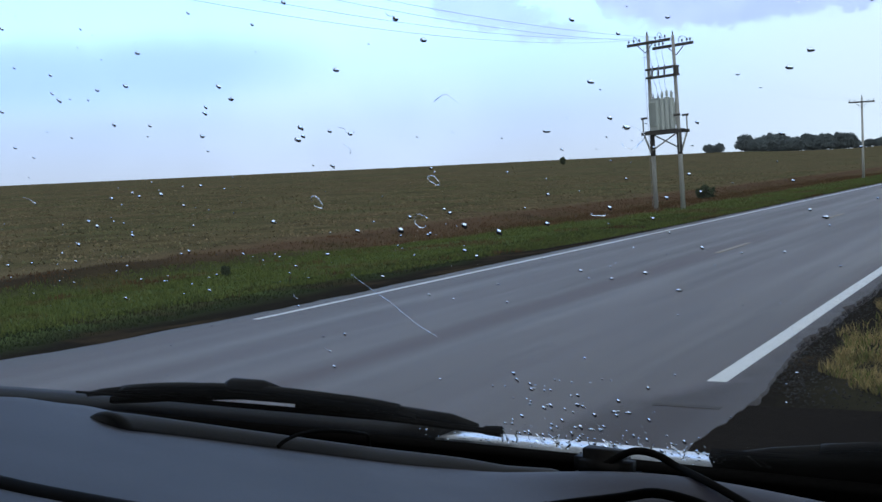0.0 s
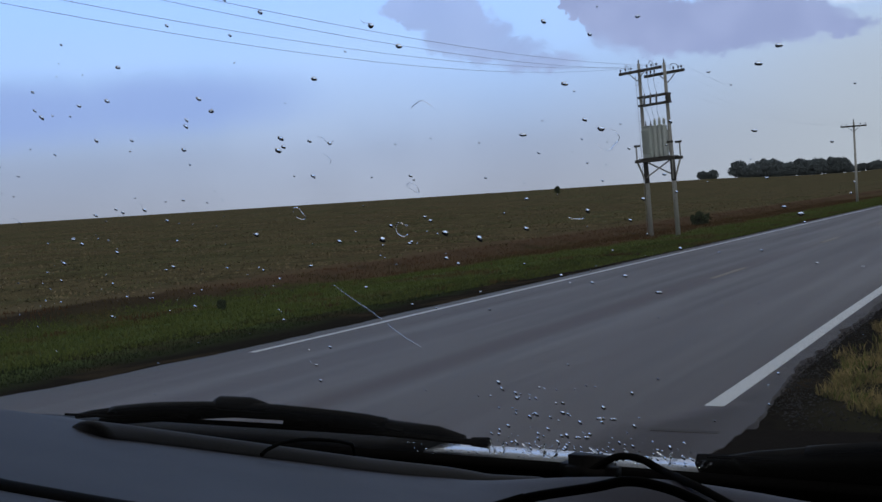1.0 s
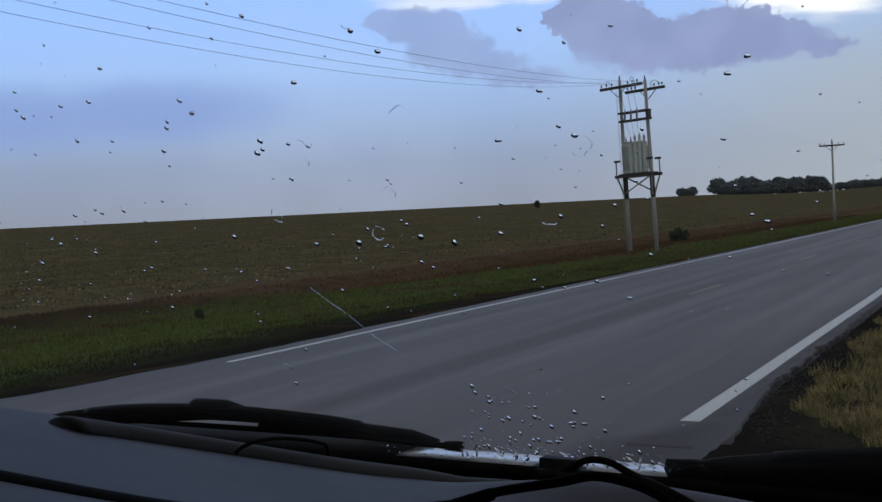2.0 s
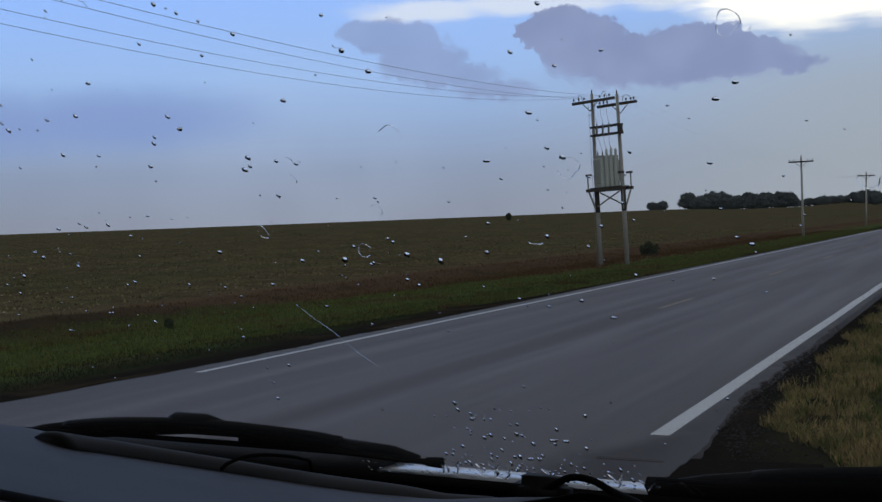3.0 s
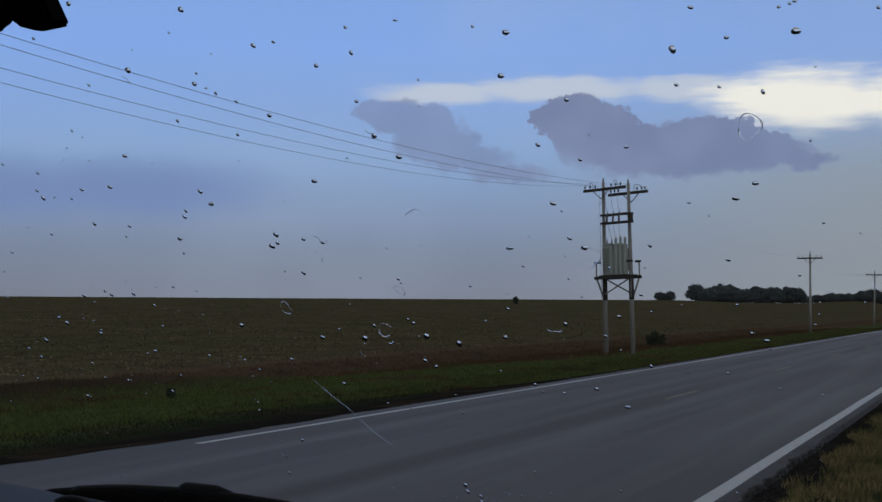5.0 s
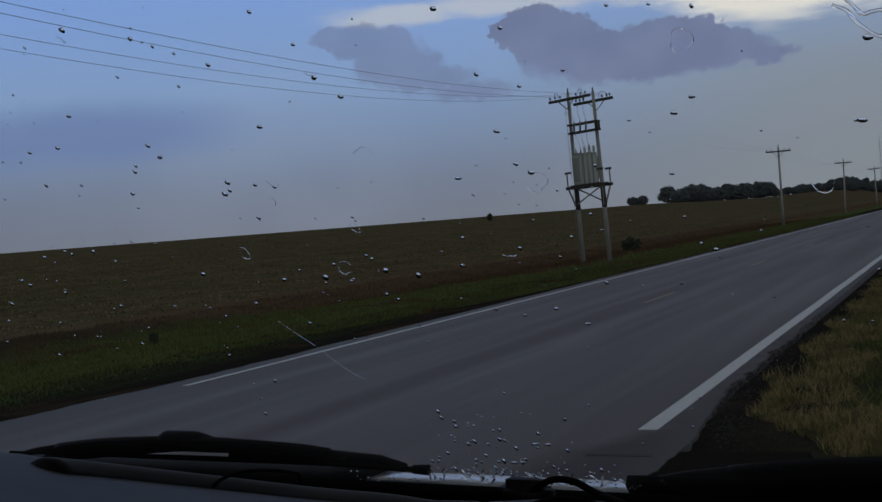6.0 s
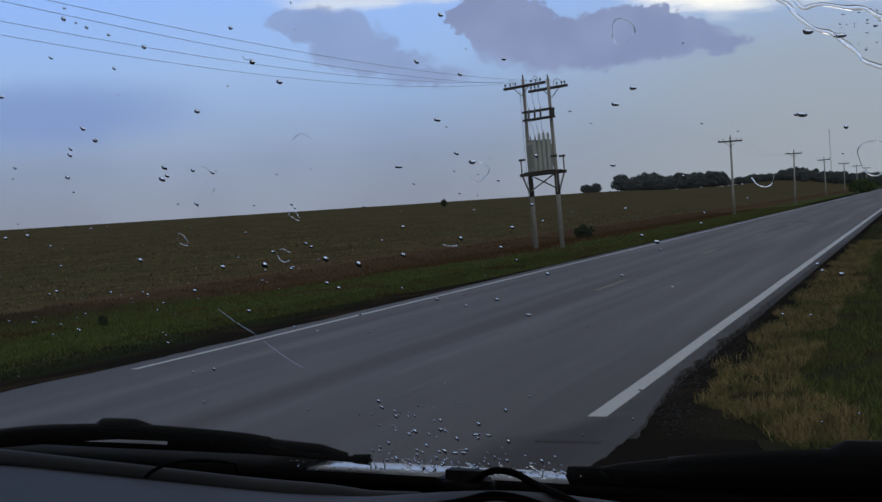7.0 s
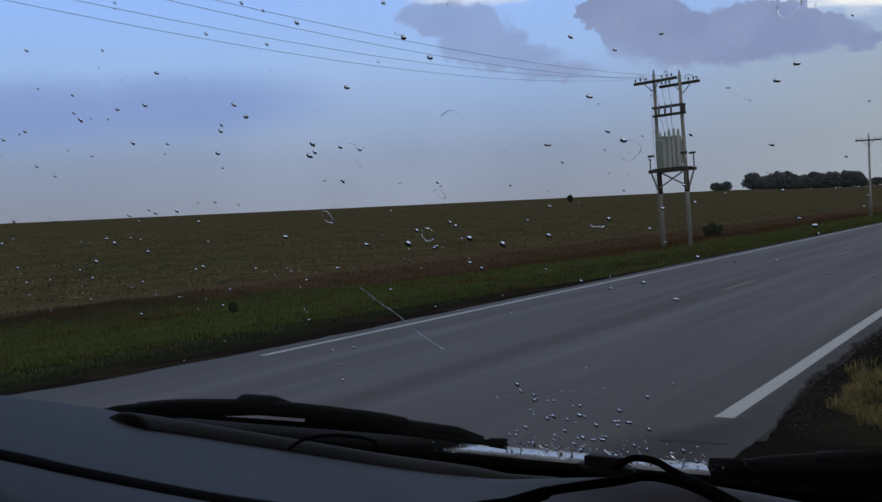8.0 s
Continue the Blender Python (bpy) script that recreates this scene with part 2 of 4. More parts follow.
def asphalt_material():
    """Damp, worn asphalt: aggregate, polished wheel tracks along the road, a few dark patches."""
    m = bpy.data.materials.new("asphalt")
    m.use_nodes = True
    nt = m.node_tree
    bs = nt.nodes["Principled BSDF"]
    tc, mp = nt.nodes.new("ShaderNodeTexCoord"), nt.nodes.new("ShaderNodeMapping")
    link(nt, tc.outputs["Object"], mp.inputs[0])
    mp.inputs["Scale"].default_value = (1.1, 0.035, 1)
    tracks = noise_node(nt, mp.outputs[0], 1.0, 3.0, 0.5)
    grain = noise_node(nt, tc.outputs["Object"], 120.0, 4.0, 0.7)
    blot = noise_node(nt, tc.outputs["Object"], 0.7, 6.0, 0.65)
    col = mix_colour(nt, smooth(nt, tracks, 0.35, 0.65), (0.060, 0.050, 0.047), (0.094, 0.081, 0.076))
    col = mix_colour(nt, math_node(nt, "MULTIPLY", smooth(nt, blot, 0.45, 0.75), 0.5), col, (0.075, 0.064, 0.060))
    col = mix_colour(nt, math_node(nt, "MULTIPLY", smooth(nt, grain, 0.5, 0.8), 0.4), col, (0.16, 0.155, 0.15))
    sx = nt.nodes.new("ShaderNodeSeparateXYZ")
    link(nt, tc.outputs["Object"], sx.inputs[0])
    mp2 = nt.nodes.new("ShaderNodeMapping")
    link(nt, tc.outputs["Object"], mp2.inputs[0])
    mp2.inputs["Scale"].default_value = (2.6, 0.12, 1)
    streaks = noise_node(nt, mp2.outputs[0], 1.0, 6.0, 0.65)
    col = mix_colour(nt, math_node(nt, "MULTIPLY", smooth(nt, streaks, 0.47, 0.66), 0.55), col, (0.046, 0.038, 0.036))
    # oil-dark strips in the lane middles and along the centre joint, between paler wheel tracks
    wander = math_node(nt, "MULTIPLY_ADD", math_node(nt, "SUBTRACT", streaks, 0.5), 0.8, sx.outputs[0])
    lanes = math_node(nt, "COSINE", math_node(nt, "MULTIPLY", math_node(nt, "ADD", wander, 4.35), 2 * math.pi / 1.74))
    col = mix_colour(nt, math_node(nt, "MULTIPLY", smooth(nt, lanes, 0.0, 1.0), 0.5), col, (0.050, 0.036, 0.031))
    joint = math_node(nt, "ABSOLUTE", math_node(nt, "ADD", wander, 6.25))
    col = mix_colour(nt, math_node(nt, "MULTIPLY", math_node(nt, "SUBTRACT", 1.0, smooth(nt, joint, 0.08, 0.42)), 0.55), col, (0.052, 0.033, 0.027))
    mud = math_node(nt, "MULTIPLY_ADD", math_node(nt, "SUBTRACT", noise_node(nt, tc.outputs["Object"], 2.2, 5.0, 0.65), 0.5), 0.5, sx.outputs[0])
    # the near end of the pavement is tracked over with mud
    spread = math_node(nt, "MULTIPLY_ADD", smooth(nt, math_node(nt, "MULTIPLY", sx.outputs[1], -1.0), -10.0, -8.4), 0.55, mud)
    dirt = math_node(nt, "MULTIPLY", smooth(nt, spread, -2.78, -2.28), 0.75)
    col = mix_colour(nt, dirt, col, (0.031, 0.024, 0.021))
    link(nt, math_node(nt, "MULTIPLY_ADD", dirt, -0.27, 0.29), bs.inputs["Specular IOR Level"])
    col = mix_colour(nt, math_node(nt, "MULTIPLY", smooth(nt, math_node(nt, "MULTIPLY", mud, -1.0), 9.65, 10.05), 0.6), col, (0.024, 0.021, 0.017))
    link(nt, col, bs.inputs["Base Color"])
    link(nt, math_node(nt, "MULTIPLY_ADD", tracks, -0.25, 0.74), bs.inputs["Roughness"])
    bn = nt.nodes.new("ShaderNodeBump")
    bn.inputs["Strength"].default_value, bn.inputs["Distance"].default_value = 0.35, 0.004
    link(nt, grain, bn.inputs["Height"])
    link(nt, bn.outputs[0], bs.inputs["Normal"])
    return m


def glass_material():
    m = bpy.data.materials.new("windscreen_glass")
    m.use_nodes = True
    nt = m.node_tree
    out = nt.nodes["Material Output"]
    tr, gl, mx = nt.nodes.new("ShaderNodeBsdfTransparent"), nt.nodes.new("ShaderNodeBsdfGlossy"), nt.nodes.new("ShaderNodeMixShader")
    tr.inputs[0].default_value = (0.95, 0.965, 0.975, 1)
    gl.inputs["Roughness"].default_value = 0.02
    mx.inputs[0].default_value = 0.012
    # a thin, even translucent veil, added to lift the dark tones behind the glass
    film, fx = nt.nodes.new("ShaderNodeBsdfTranslucent"), nt.nodes.new("ShaderNodeMixShader")
    film.inputs[0].default_value, fx.inputs[0].default_value = (0.8, 0.8, 0.8, 1), 0.0045
    link(nt, tr.outputs[0], mx.inputs[1]), link(nt, gl.outputs[0], mx.inputs[2])
    link(nt, mx.outputs[0], fx.inputs[1]), link(nt, film.outputs[0], fx.inputs[2]), link(nt, fx.outputs[0], out.inputs[0])
    return m


def water_material():
    m = bpy.data.materials.new("rain_water")
    m.use_nodes = True
    bs = m.node_tree.nodes["Principled BSDF"]
    bs.inputs["Base Color"].default_value = (1, 1, 1, 1)
    bs.inputs["Transmission Weight"].default_value, bs.inputs["IOR"].default_value, bs.inputs["Roughness"].default_value = 1.0, 1.33, 0.0
    return m


GROUND, ASPHALT, GLASS, WATER = ground_material(), asphalt_material(), glass_material(), water_material()
TAR = surface("tar", (0.026, 0.023, 0.021), (0.040, 0.036, 0.033), None, 40, 5, 0.8, 0.2, 0.2, spec=0.2)
STONE = surface("wet_stones", (0.010, 0.0095, 0.009), (0.050, 0.050, 0.052), (0.014, 0.012, 0.011), 12, 3.0, 0.8, 0.2, 0.3, dist=0.004, spec=0.12)
APRON = surface("wet_gravel", (0.0075, 0.0065, 0.006), (0.018, 0.0155, 0.0135), (0.011, 0.0095, 0.0085), 60, 1.2, 0.95, 0.1, 0.8, dist=0.02, spec=0.0)
WHITE_PAINT = surface("white_road_paint", (0.58, 0.60, 0.62), (0.40, 0.42, 0.44), (0.48, 0.50, 0.52), 25, 1.5, 0.6, 0.2, 0.2, dist=0.003)
YELLOW_PAINT = surface("yellow_road_paint", (0.22, 0.175, 0.10), (0.13, 0.11, 0.08), (0.16, 0.13, 0.085), 25, 1.5, 0.65, 0.2, 0.2, dist=0.003)
WOOD = surface("weathered_pole_wood", (0.34, 0.34, 0.33), (0.46, 0.46, 0.445), (0.28, 0.28, 0.27), 30, 3, 0.85, 0.1, 0.5, stretch=(1, 1, 0.12))
WOOD_DARK = surface("dark_creosoted_wood", (0.045, 0.040, 0.038), (0.075, 0.068, 0.062), None, 30, 3, 0.85, 0.1, 0.5)
PORCELAIN = surface("grey_porcelain", (0.10, 0.10, 0.11), (0.14, 0.14, 0.15), None, 20, 3, 0.3, 0.1, 0.0)
TANK = surface("grey_green_tank_paint", (0.50, 0.55, 0.55), (0.60, 0.65, 0.65), (0.44, 0.48, 0.48), 12, 2.5, 0.5, 0.15, 0.1)
WIRE = surface("aluminium_cable", (0.20, 0.21, 0.23), (0.28, 0.29, 0.31), None, 20, 3, 0.5, 0.1, 0.0, metal=0.6)
STEEL = surface("galvanised_steel", (0.25, 0.26, 0.27), (0.35, 0.36, 0.37), None, 20, 3, 0.5, 0.1, 0.0, metal=0.7)
BARK = surface("bark", (0.05, 0.04, 0.03), (0.08, 0.065, 0.05), None, 20, 3, 0.9, 0.1, 0.6)
# grove leaves: the blue-grey haze of distance is mixed into the colour
LEAF_HAZY = surface("hazy_tree_leaves", (0.112, 0.136, 0.146), (0.145, 0.172, 0.180), (0.126, 0.154, 0.166), 3, 0.4, 0.8, 0.1, 0.0, spec=0.2, per_object=0.4)
LEAF_BUSH = surface("dark_bush_leaves", (0.034, 0.048, 0.022), (0.056, 0.072, 0.034), None, 6, 0.8, 0.8, 0.1, 0.0, spec=0.2)
GRASS_DARK = surface("dark_wet_grass", (0.016, 0.026, 0.008), (0.030, 0.044, 0.012), (0.026, 0.022, 0.010), 7, 0.5, 0.8, 0.1, 0.0, spec=0.05)
LEAF_GREEN = surface("green_shrub_leaves", (0.045, 0.085, 0.020), (0.075, 0.12, 0.030), None, 6, 0.8, 0.8, 0.1, 0.0, spec=0.2)
GRASS_GREEN = surface("green_verge_grass", (0.080, 0.108, 0.024), (0.114, 0.140, 0.036), (0.110, 0.078, 0.032), 7, 0.28, 0.8, 0.1, 0.0, spec=0.05, stain=(0.52, 0.66))
GRASS_TAN = surface("dry_tan_grass", (0.36, 0.275, 0.135), (0.24, 0.19, 0.082), (0.085, 0.092, 0.030), 6, 1.6, 0.85, 0.1, 0.0, spec=0.05)
GRASS_RUST = surface("rusty_dead_weeds", (0.120, 0.060, 0.028), (0.080, 0.046, 0.020), (0.07, 0.06, 0.022), 6, 0.3, 0.85, 0.1, 0.0, spec=0.05)
STUBBLE = surface("pale_stubble", (0.13, 0.098, 0.042), (0.10, 0.082, 0.032), (0.075, 0.074, 0.022), 6, 0.1, 0.9, 0.1, 0.0, spec=0.1)
FIELD_WEEDS = surface("field_weeds", (0.222, 0.176, 0.106), (0.160, 0.130, 0.074), (0.130, 0.134, 0.064), 3, 0.16, 0.9, 0.1, 0.0, spec=0.1, stain=(0.46, 0.60))
DASH = surface("grey_dash_vinyl", (0.0142, 0.0132, 0.0205), (0.0192, 0.0180, 0.0275), (0.0166, 0.0155, 0.0238), 900, 6, 0.6, 0.12, 0.25, dist=0.0005, spec=0.2)
DASH_DARK = surface("dark_dash_moulding", (0.0105, 0.0102, 0.0108), (0.0160, 0.0155, 0.0162), None, 700, 8, 0.7, 0.1, 0.2, dist=0.0005, spec=0.15)
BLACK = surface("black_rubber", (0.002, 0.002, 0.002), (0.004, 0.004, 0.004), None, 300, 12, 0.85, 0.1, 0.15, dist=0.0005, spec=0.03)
BLACK_GLOSS = surface("black_plastic", (0.003, 0.003, 0.003), (0.006, 0.006, 0.006), None, 200, 10, 0.6, 0.15, 0.1, dist=0.0005, spec=0.06)
PAINT = surface("wet_silver_car_paint", (0.26, 0.28, 0.31), (0.34, 0.36, 0.40), (0.17, 0.185, 0.21), 220, 30, 0.32, 0.3, 0.6, metal=0.6, dist=0.002, coat=1.0)
CABIN = surface("dark_cabin_trim", (0.045, 0.045, 0.05), (0.065, 0.065, 0.07), None, 60, 2, 0.8, 0.1, 0.2)

# ---------------------------------------------------------------- mesh helpers


def mesh_object(name, verts, faces, material, smooth_faces=False, parent=None, inv=None):
    me = bpy.data.meshes.new(name)
    me.from_pydata([tuple(map(float, v)) for v in verts], [], [tuple(map(int, f)) for f in faces])
    me.materials.append(material)
    if smooth_faces:
        me.polygons.foreach_set("use_smooth", [True] * len(me.polygons))
    if inv is not None:
        me.transform(inv)
    me.update()
    ob = new(name, me)
    ob.parent = parent
    return ob


def part(name, bm, material, parent, label="", smooth_faces=False, inv=None):
    """Links a bmesh as one mesh object under a thing or a part."""
    me = bpy.data.meshes.new(name)
    bmesh.ops.recalc_face_normals(bm, faces=bm.faces[:])
    bm.to_mesh(me)
    bm.free()
    me.materials.append(material)
    if smooth_faces:
        me.polygons.foreach_set("use_smooth", [True] * len(me.polygons))
    if inv is not None:
        me.transform(inv)
    ob = new(name, me)
    ob.parent = parent
    return tagged(ob, label)


def thing(name, m, label, category, group="", kind=""):
    ob = new(name)
    ob.empty_display_size = 0.2
    ob.matrix_basis = m
    return tagged(ob, label, category, group, kind)


def box(c, s, bevel=0.0, rot=None):
    """A box at c with the sizes s, its edges bevelled, turned by rot."""
    bm = bmesh.new()
    bmesh.ops.create_cube(bm, size=1)
    bmesh.ops.scale(bm, vec=s, verts=bm.verts)
    if bevel:
        bmesh.ops.bevel(bm, geom=bm.edges[:], offset=bevel, segments=2, affect="EDGES")
    if rot is not None:
        bmesh.ops.transform(bm, matrix=rot, verts=bm.verts)
    bmesh.ops.translate(bm, vec=c, verts=bm.verts)
    return bm


def beam(a, b, w, h, bevel=0.004):
    """A squared beam from a to b."""
    a, b = Vector(a), Vector(b)
    d = b - a
    rot = d.to_track_quat("X", "Z").to_matrix().to_4x4()
    return box((a + b) / 2, (d.length, w, h), bevel, rot)


def tube(path, radius, n=10, cap=True):
    """A round tube along a path; radius is a number or one for each point."""
    path = [Vector(p) for p in path]
    rr = [radius] * len(path) if isinstance(radius, (int, float)) else radius
    bm = bmesh.new()
    rings = []
    side = None
    for i, p in enumerate(path):
        t = (path[min(i + 1, len(path) - 1)] - path[max(i - 1, 0)]).normalized()
        if side is None:
            side = t.cross(Vector((0, 0, 1))) if abs(t.z) < 0.9 else t.cross(Vector((0, 1, 0)))
        side = (side - t * side.dot(t)).normalized()
        up = t.cross(side)
        rings.append([bm.verts.new(p + rr[i] * (math.cos(2 * math.pi * k / n) * side + math.sin(2 * math.pi * k / n) * up)) for k in range(n)])
    for r, s in zip(rings, rings[1:]):
        for k in range(n):
            bm.faces.new((r[k], r[(k + 1) % n], s[(k + 1) % n], s[k]))
    if cap:
        bm.faces.new(rings[0]), bm.faces.new(rings[-1])
    return bm


def spline(points, steps=8):
    """A smooth path through the points."""
    p = [Vector(q) for q in points]
    out = []
    for i in range(len(p) - 1):
        a, b, c, d = p[max(i - 1, 0)], p[i], p[i + 1], p[min(i + 2, len(p) - 1)]
        for k in range(steps):
            t = k / steps
            out.append(0.5 * (2 * b + (c - a) * t + (2 * a - 5 * b + 4 * c - d) * t * t + (3 * b - a - 3 * c + d) * t ** 3))
    return out + [p[-1]]


def step(a, b, v):
    t = min(max((v - a) / (b - a), 0.0), 1.0)
    return t * t * (3 - 2 * t)


# ---------------------------------------------------------------- land and road
ROAD_L, ROAD_R = -10.05, -2.36       # pavement edges
LINE_FAR, LINE_MID, LINE_NEAR = -9.60, -6.08, -2.59


def land(x, y):
    """Height of the ground: level along the road, a shallow ditch beside it, a field that rises gently to its skyline."""
    r, a = math.hypot(x, y), math.degrees(math.atan2(-x, y))
    side = -x - 10.2 if x < -6 else x + 2.2
    z = -0.2
    if x < ROAD_L:
        z = -0.06 - 0.10 * step(0, 1.2, side) - 0.10 * step(1.5, 7.5, side) - 0.18 * step(6, 9.5, side) + 0.30 * step(9.8, 11.6, side)
    elif x > ROAD_R:
        z = -0.06 + 0.07 * step(0.2, 2.0, side) - 0.35 * step(2.0, 7.0, side) * step(9, 13, y)
    sky_el = 0.0064
    if y > 0 and a < 14:
        sky_el = 0.0064 - 0.0016 * step(14, 11, a) + 0.0058 * step(8.5, 4.5, a)
    rise = (1.97 + sky_el * min(r, 900)) * step(28, 300, r) - 0.0009 * max(0, r - 330)
    if -2.2 < x < 8:
        z -= 0.12 * step(9.6, 8.9, y) * step(-32, -28, y)
    return z + rise * step(9, 75, side)


def ground_z(x, y):
    """The land with its small bumps."""
    k = min(1.0, max(0.0, (-x - 11) / 3)) if x < -6 else min(1.0, max(0.0, (x + 1.6) / 2))
    if -6 < x < 9:
        k *= 1 - step(9.8, 9.0, y) * step(-34, -30, y)
    return land(x, y) + 0.06 * k * noise.noise((x * 0.9, y * 0.9, 0)) + 0.05 * k * noise.noise((x * 0.2, y * 0.2, 3))


def build_ground():
    xs = sorted(set([-4000, -2500, -1600, -1100, -800, -620, -500, -420, -360, -320, -290, -260, -235, -210, -190, -170, -150, -135, -120, -108, -96, -86, -77, -69, -62, -56, -51, -46, -42, -38, -35, -32, -30, -28, -26, -25, -24]
                + [round(-23.4 + 0.4 * i, 2) for i in range(int(23.4 / 0.4) + 14)] + [6.5, 8, 10, 13, 17, 22, 30, 40, 55, 75, 100, 140, 200, 300, 450, 700, 1200, 2500, 4000]))
    ys = sorted(set([-4000, -2000, -1000, -500, -250, -120, -60, -30, -15, -8] + [round(-4 + 0.6 * i, 2) for i in range(70)] + [round(39 + 1.5 * i, 1) for i in range(40)] + [101 + 5 * i for i in range(50)] + [360 + 20 * i for i in range(28)] + [1000, 1300, 1700, 2300, 3000, 4000]))
    verts = []
    for y in ys:
        for x in xs:
            verts.append((x, y, ground_z(x, y)))
    n = len(xs)
    faces = [(j * n + i, j * n + i + 1, (j + 1) * n + i + 1, (j + 1) * n + i) for j in range(len(ys) - 1) for i in range(n - 1)]
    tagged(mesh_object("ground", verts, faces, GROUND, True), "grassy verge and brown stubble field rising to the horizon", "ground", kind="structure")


def slab(name, left, right, ys, z, thick, material, label, category):
    """A long flat sheet with thickness between two edges that follow the ys."""
    cols = 9
    verts, faces = [], []
    for y in ys:
        l, r = left(y), right(y)
        for k in range(cols):
            t = k / (cols - 1)
            verts.append((l + (r - l) * t, y, z + 0.035 * (1 - (2 * t - 1) ** 2) * (thick > 0.1)))
    top = len(verts)
    for y in ys:
        verts += [(left(y) - thick * 0.6, y, z - thick), (right(y) + thick * 0.6, y, z - thick)]
    for j in range(len(ys) - 1):
        for k in range(cols - 1):
            a = j * cols + k
            faces.append((a, a + 1, a + cols + 1, a + cols))
        b = top + 2 * j
        faces += [(j * cols, (j + 1) * cols, b + 2, b), ((j + 1) * cols - 1, b + 1, b + 3, (j + 2) * cols - 1)]
    ob = mesh_object(name, verts, faces, material, False)
    return tagged(ob, label, category, kind="structure")


build_ground()
YS = [-600, -300, -120, -60, -30, -15, -8, -4, 0, 3] + [round(6 + 0.12 * i, 2) for i in range(117)] + [ 26, 34, 45, 60, 80, 110, 150, 200, 260, 330, 420, 600, 900]
edge_noise = lambda y, s: 0.10 * noise.noise((s, y * 0.7, 0)) + 0.06 * noise.noise((s, y * 2.7, 4)) + 0.02 * noise.noise((s, y * 7.1, 9))
slab("road", lambda y: ROAD_L - 0.7 * step(14.5, 5, y) * step(-16, -6, y) + edge_noise(y, 1), lambda y: ROAD_R + 0.20 * step(12.5, 9, y) + edge_noise(y, 5), YS, -0.035, 0.14, ASPHALT, "damp grey two-lane asphalt road with worn wheel tracks", "road")
slab("apron", lambda y: ROAD_R - 0.02, lambda y: 7.0 - 8.2 * step(5.5, 8.75, y), [-30, -15, -8, -4, -2, 0, 2, 4, 5, 5.5, 6, 6.5, 7, 7.5, 8, 8.4, 8.72, 8.95], -0.040, 0.09, APRON, "dark wet gravel apron beside the road", "gravel")


def road_z(x):
    t = (x - ROAD_L) / (ROAD_R - ROAD_L)
    return -0.035 + 0.035 * (1 - (2 * t - 1) ** 2)


def marking(name, x, w, y0, y1, material, label, group):
    """A painted line that lies 4 mm proud of the road, its edges slightly ragged."""
    n = max(2, int((y1 - y0) / (0.35 if y1 < 60 else 2.5)))
    rnd = random.Random(int(y0 * 10) + int(x * 7))
    verts, faces = [], []
    for i in range(n + 1):
        y = y0 + (y1 - y0) * i / n
        a, b = rnd.uniform(-0.008, 0.008), rnd.uniform(-0.008, 0.008)
        for dx, dz in ((-w / 2 + a, -0.004), (-w / 2 + a, 0.005), (w / 2 + b, 0.005), (w / 2 + b, -0.004)):
            verts.append((x + dx, y, road_z(x + dx) + dz))
    for i in range(n):
        k = 4 * i
        faces += [(k, k + 1, k + 5, k + 4), (k + 1, k + 2, k + 6, k + 5), (k + 2, k + 3, k + 7, k + 6)]
    faces += [(0, 1, 2, 3), (4 * n, 4 * n + 3, 4 * n + 2, 4 * n + 1)]
    return tagged(mesh_object(name, verts, faces, material), label, "road marking", group, "structure")


marking("edge_line_far", LINE_FAR, 0.11, 13.05, 420, WHITE_PAINT, "worn white painted edge line along the road", "edge lines")
marking("edge_line_near", LINE_NEAR - 0.012, 0.158, 9.80, 420, WHITE_PAINT, "broad white painted edge line beside gravel", "edge lines")
for i in range(14):
    marking("centre_dash", LINE_MID, 0.10, 23.25 + 12.19 * i, 26.0 + 12.19 * i, YELLOW_PAINT, "faded yellow painted dash on asphalt", "centre line dashes")

marking("tar_seam", -2.56, 0.52, 8.72, 8.80, TAR, "dark tarred seam across the pavement edge", "")

# ---------------------------------------------------------------- grass and weeds


def blades(name, spots, height, width, material, label, seed, lean=0.45):
    """Tufts of bent blades standing at the spots; each blade is two quads and a tip."""
    rnd = np.random.RandomState(seed)
    p = np.array([(x, y, ground_z(x, y) - 0.02) for x, y in spots])
    n = len(p)
    h = height * rnd.uniform(0.45, 1.25, n)
    a, b = rnd.uniform(0, 2 * np.pi, n), rnd.uniform(0, 2 * np.pi, n)
    out = np.stack([np.cos(a), np.sin(a), np.zeros(n)], 1) * (h * lean * rnd.uniform(0.2, 1.0, n))[:, None]
    sd = np.stack([np.cos(b), np.sin(b), np.zeros(n)], 1) * (width * rnd.uniform(0.6, 1.4, n))[:, None]
    up = np.stack([np.zeros(n), np.zeros(n), h], 1)
    v = np.stack([p - sd, p + sd, p + 0.55 * up + 0.35 * out - 0.7 * sd, p + 0.55 * up + 0.35 * out + 0.7 * sd, p + up + out], 1).reshape(-1, 3)
    k = 5 * np.arange(n)
    me = bpy.data.meshes.new(name)
    loops = np.concatenate([np.stack([k, k + 1, k + 3, k + 2], 1).ravel(), np.stack([k + 2, k + 3, k + 4], 1).ravel()])
    me.vertices.add(5 * n), me.loops.add(7 * n), me.polygons.add(2 * n)
    me.vertices.foreach_set("co", v.ravel())
    me.loops.foreach_set("vertex_index", loops)
    me.polygons.foreach_set("loop_start", np.concatenate([4 * np.arange(n), 4 * n + 3 * np.arange(n)]))
    me.materials.append(material)
    me.update(calc_edges=True)
    me.validate()
    return tagged(new(name, me), label, "grass", kind="stuff")


